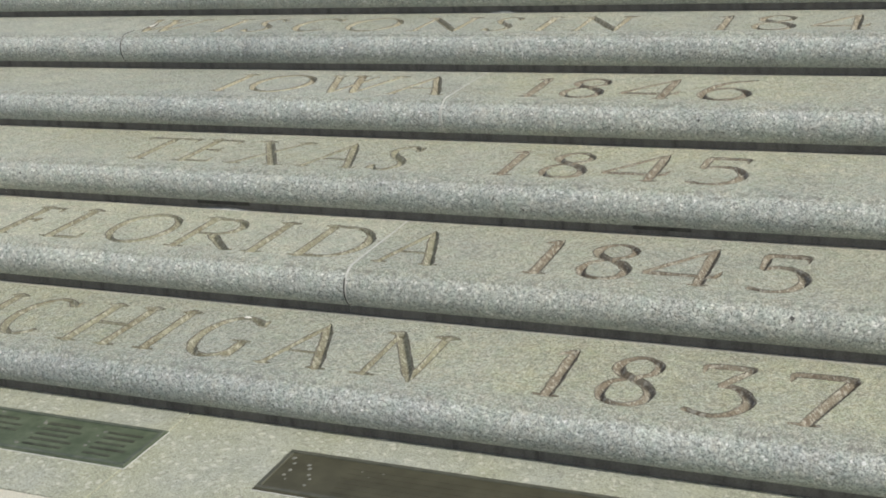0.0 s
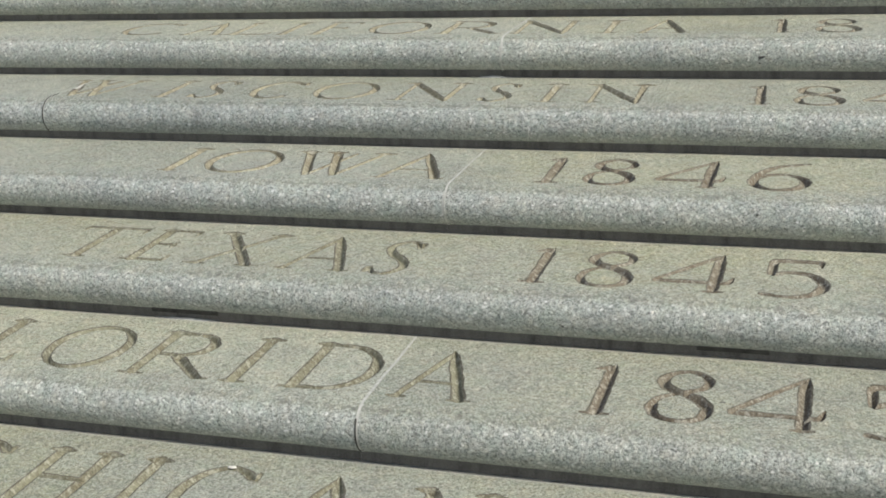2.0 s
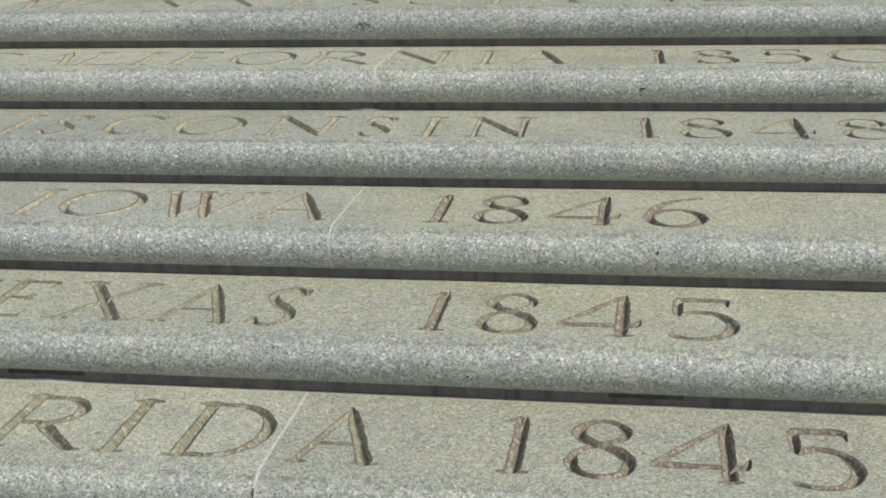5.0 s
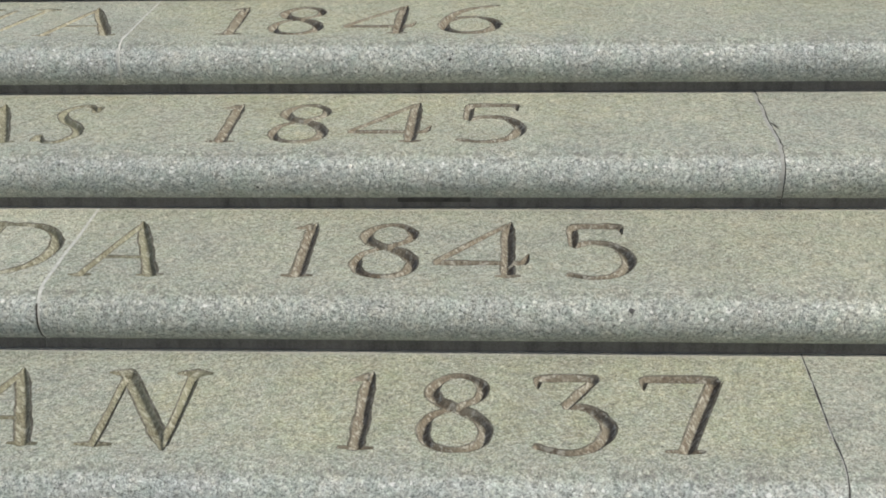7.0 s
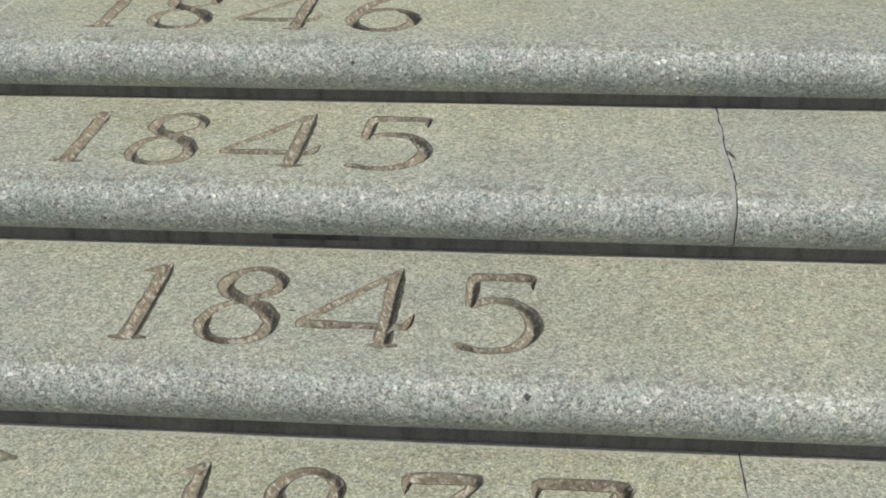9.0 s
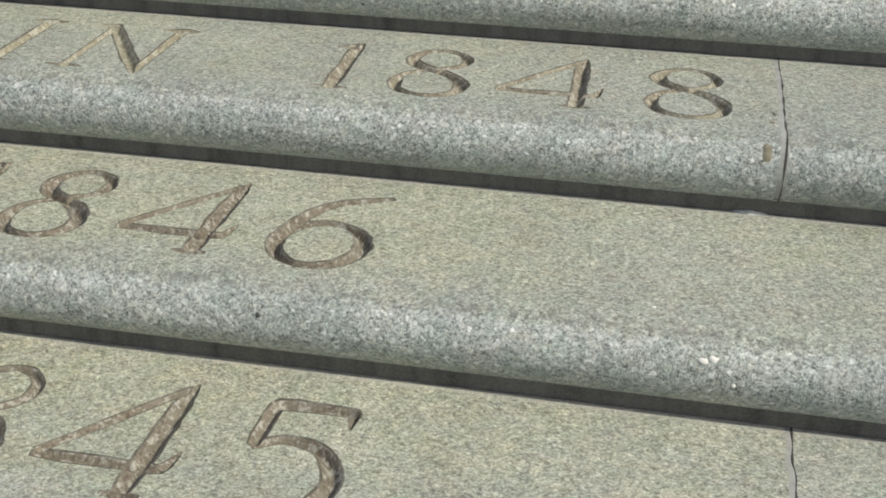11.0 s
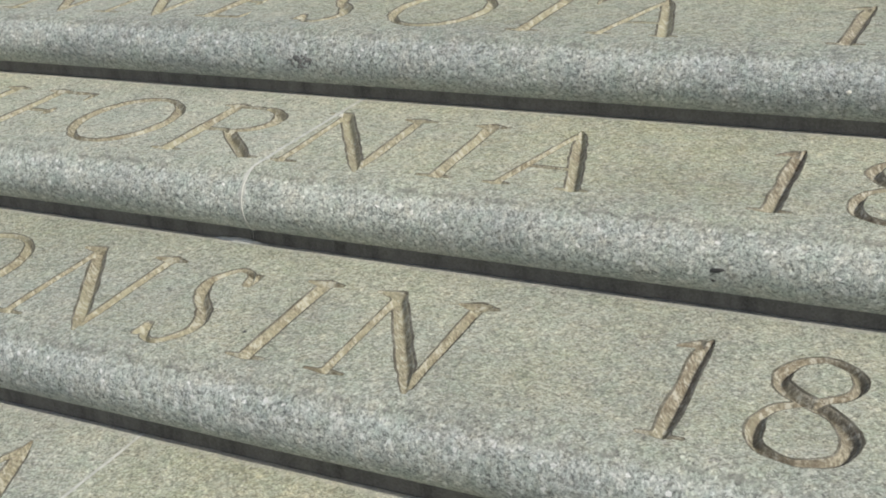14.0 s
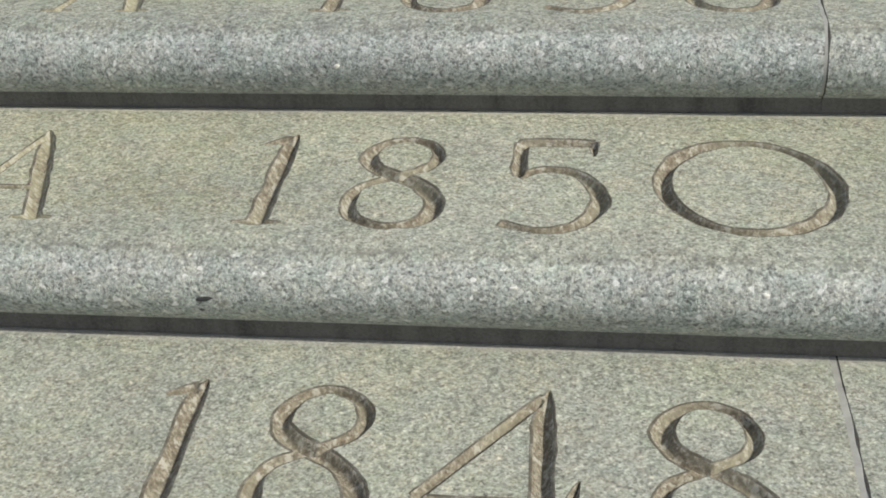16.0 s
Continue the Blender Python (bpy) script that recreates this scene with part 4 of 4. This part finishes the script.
# white lumps that draw the glint of crystals on the edges
for k, x, angle, r, squash, turn in ((4, -1.042, 57, 0.0065, 0.35, -5), (6, -1.553, 42, 0.0055, 0.9, 0), (8, -0.241, 47, 0.0055, 0.9, 0), (7, 0.369, 84, 0.0060, 0.6, 20), (5, -1.244, 77, 0.0075, 0.5, -20)):
    spot("paint_fleck", on_nose(k, x, angle, 0.0014), r, 0.0010, FLECK, "small white fleck on a rounded step edge", "fleck", squash, x * 2 + 9, turn, bent=True)
for k, x, y, r in ((6, 0.525, 0.346, 0.0050), (4, 0.886, 0.335, 0.0055), (4, 1.000, 0.352, 0.0045), (4, 0.937, -0.015, 0.0050)):
    spot("paint_fleck", on_tread(k, x, y), r, 0.0012, FLECK, "small white chip lying on a stone tread", "fleck", 0.5, x + 3, 10)
spot("mortar_patch", on_nose(5, 1.105, 52), 0.0105, 0.0014, PATCH, "long tan mortar patch beside a stone joint", "patch", 2.1, 7.5, bent=True)
spot("mortar_patch", on_tread(5, 1.112, -0.007), 0.0080, 0.0005, PATCH, "small tan mortar patch on a tread beside a joint", "patch", 1.2, 3.5)


def smear(k, x0, x1, deep, high, seed, label):
    """A ridge of squeezed-out mortar where a tread meets the riser behind it."""
    v, f = [], []
    n = 12
    back = RUN + FACE - 0.0005
    for i in range(n + 1):
        s = i / n
        swell = math.sin(math.pi * s) ** 0.6 * (0.75 + 0.5 * noise.noise(Vector((seed, s * 5.0, 0.0))))
        x = x0 + (x1 - x0) * s
        v += [(x, back - deep * swell - 0.0004, -0.001), (x, back - deep * 0.55 * swell - 0.0003, high * 0.8 * swell), (x, back, high * swell + 0.0002), (x, back, -0.001)]
    for i in range(n):
        for j in range(3):
            a = 4 * i + j
            f.append((a, a + 4, a + 5, a + 1))
    f += [(0, 1, 2, 3), (4 * n + 3, 4 * n + 2, 4 * n + 1, 4 * n)]
    ob = part("mortar_smear", v, f, [MORTAR], None)
    ob.data.polygons.foreach_set("use_smooth", [True] * len(f))
    ob.matrix_basis = pose(0, (k - 2) * RUN, k * RISE)
    return tagged(ob, label, "mortar")


smear(5, -0.775, -0.655, 0.012, 0.009, 1.0, "pale mortar squeezed out along the foot of a riser")
smear(4, 1.055, 1.122, 0.010, 0.008, 2.0, "pale mortar squeezed out along the foot of a riser")
smear(2, -1.400, -1.195, 0.012, 0.007, 3.0, "long pale ridge of mortar along the foot of a riser")

# ---- mortar lost from the bed joint under one step ----
third = [o for o in scene.objects if o.name.startswith("step") and o.parent is None and abs(o.location.z - 3 * RISE) < 0.01][0]
for x0, x1 in ((-1.42, -1.20), (0.20, 0.385)):
    v, f = slab(x0, x1, FACE - 0.0022, FACE + 0.01, -0.134, -0.119, 0.003)
    part("open_joint", v, f, [DARK_JOINT], third, "dark gap where mortar is lost")
# a sliver broken from the stone beside its joint, and short cracks beside another
for k, x0, y0, x1, y1, w in ((3, 1.162, 0.135, 1.176, 0.083, 0.0035), (5, 1.114, 0.049, 1.119, 0.028, 0.0022)):
    host = [o for o in scene.objects if o.name.startswith("step") and o.parent is None and abs(o.location.z - k * RISE) < 0.01][0]
    v, f = [], []
    for i in range(7):
        q = i / 6
        wide = w * math.sin(math.pi * min(max(q, 0.03), 0.97)) * (1 + 0.5 * noise.noise(Vector((k, i * 0.9, 0))))
        x, y = x0 + (x1 - x0) * q + 0.0015 * noise.noise(Vector((k, i * 0.7, 3))), y0 + (y1 - y0) * q
        v += [(x - wide, y, 0.0006), (x + wide, y, 0.0006), (x, y, -0.004)]
    for i in range(6):
        a = 3 * i
        f += [(a, a + 3, a + 4, a + 1), (a, a + 2, a + 5, a + 3), (a + 1, a + 4, a + 5, a + 2)]
    part("crack", v, f, [DARK_JOINT], host, "short dark crack beside the joint")
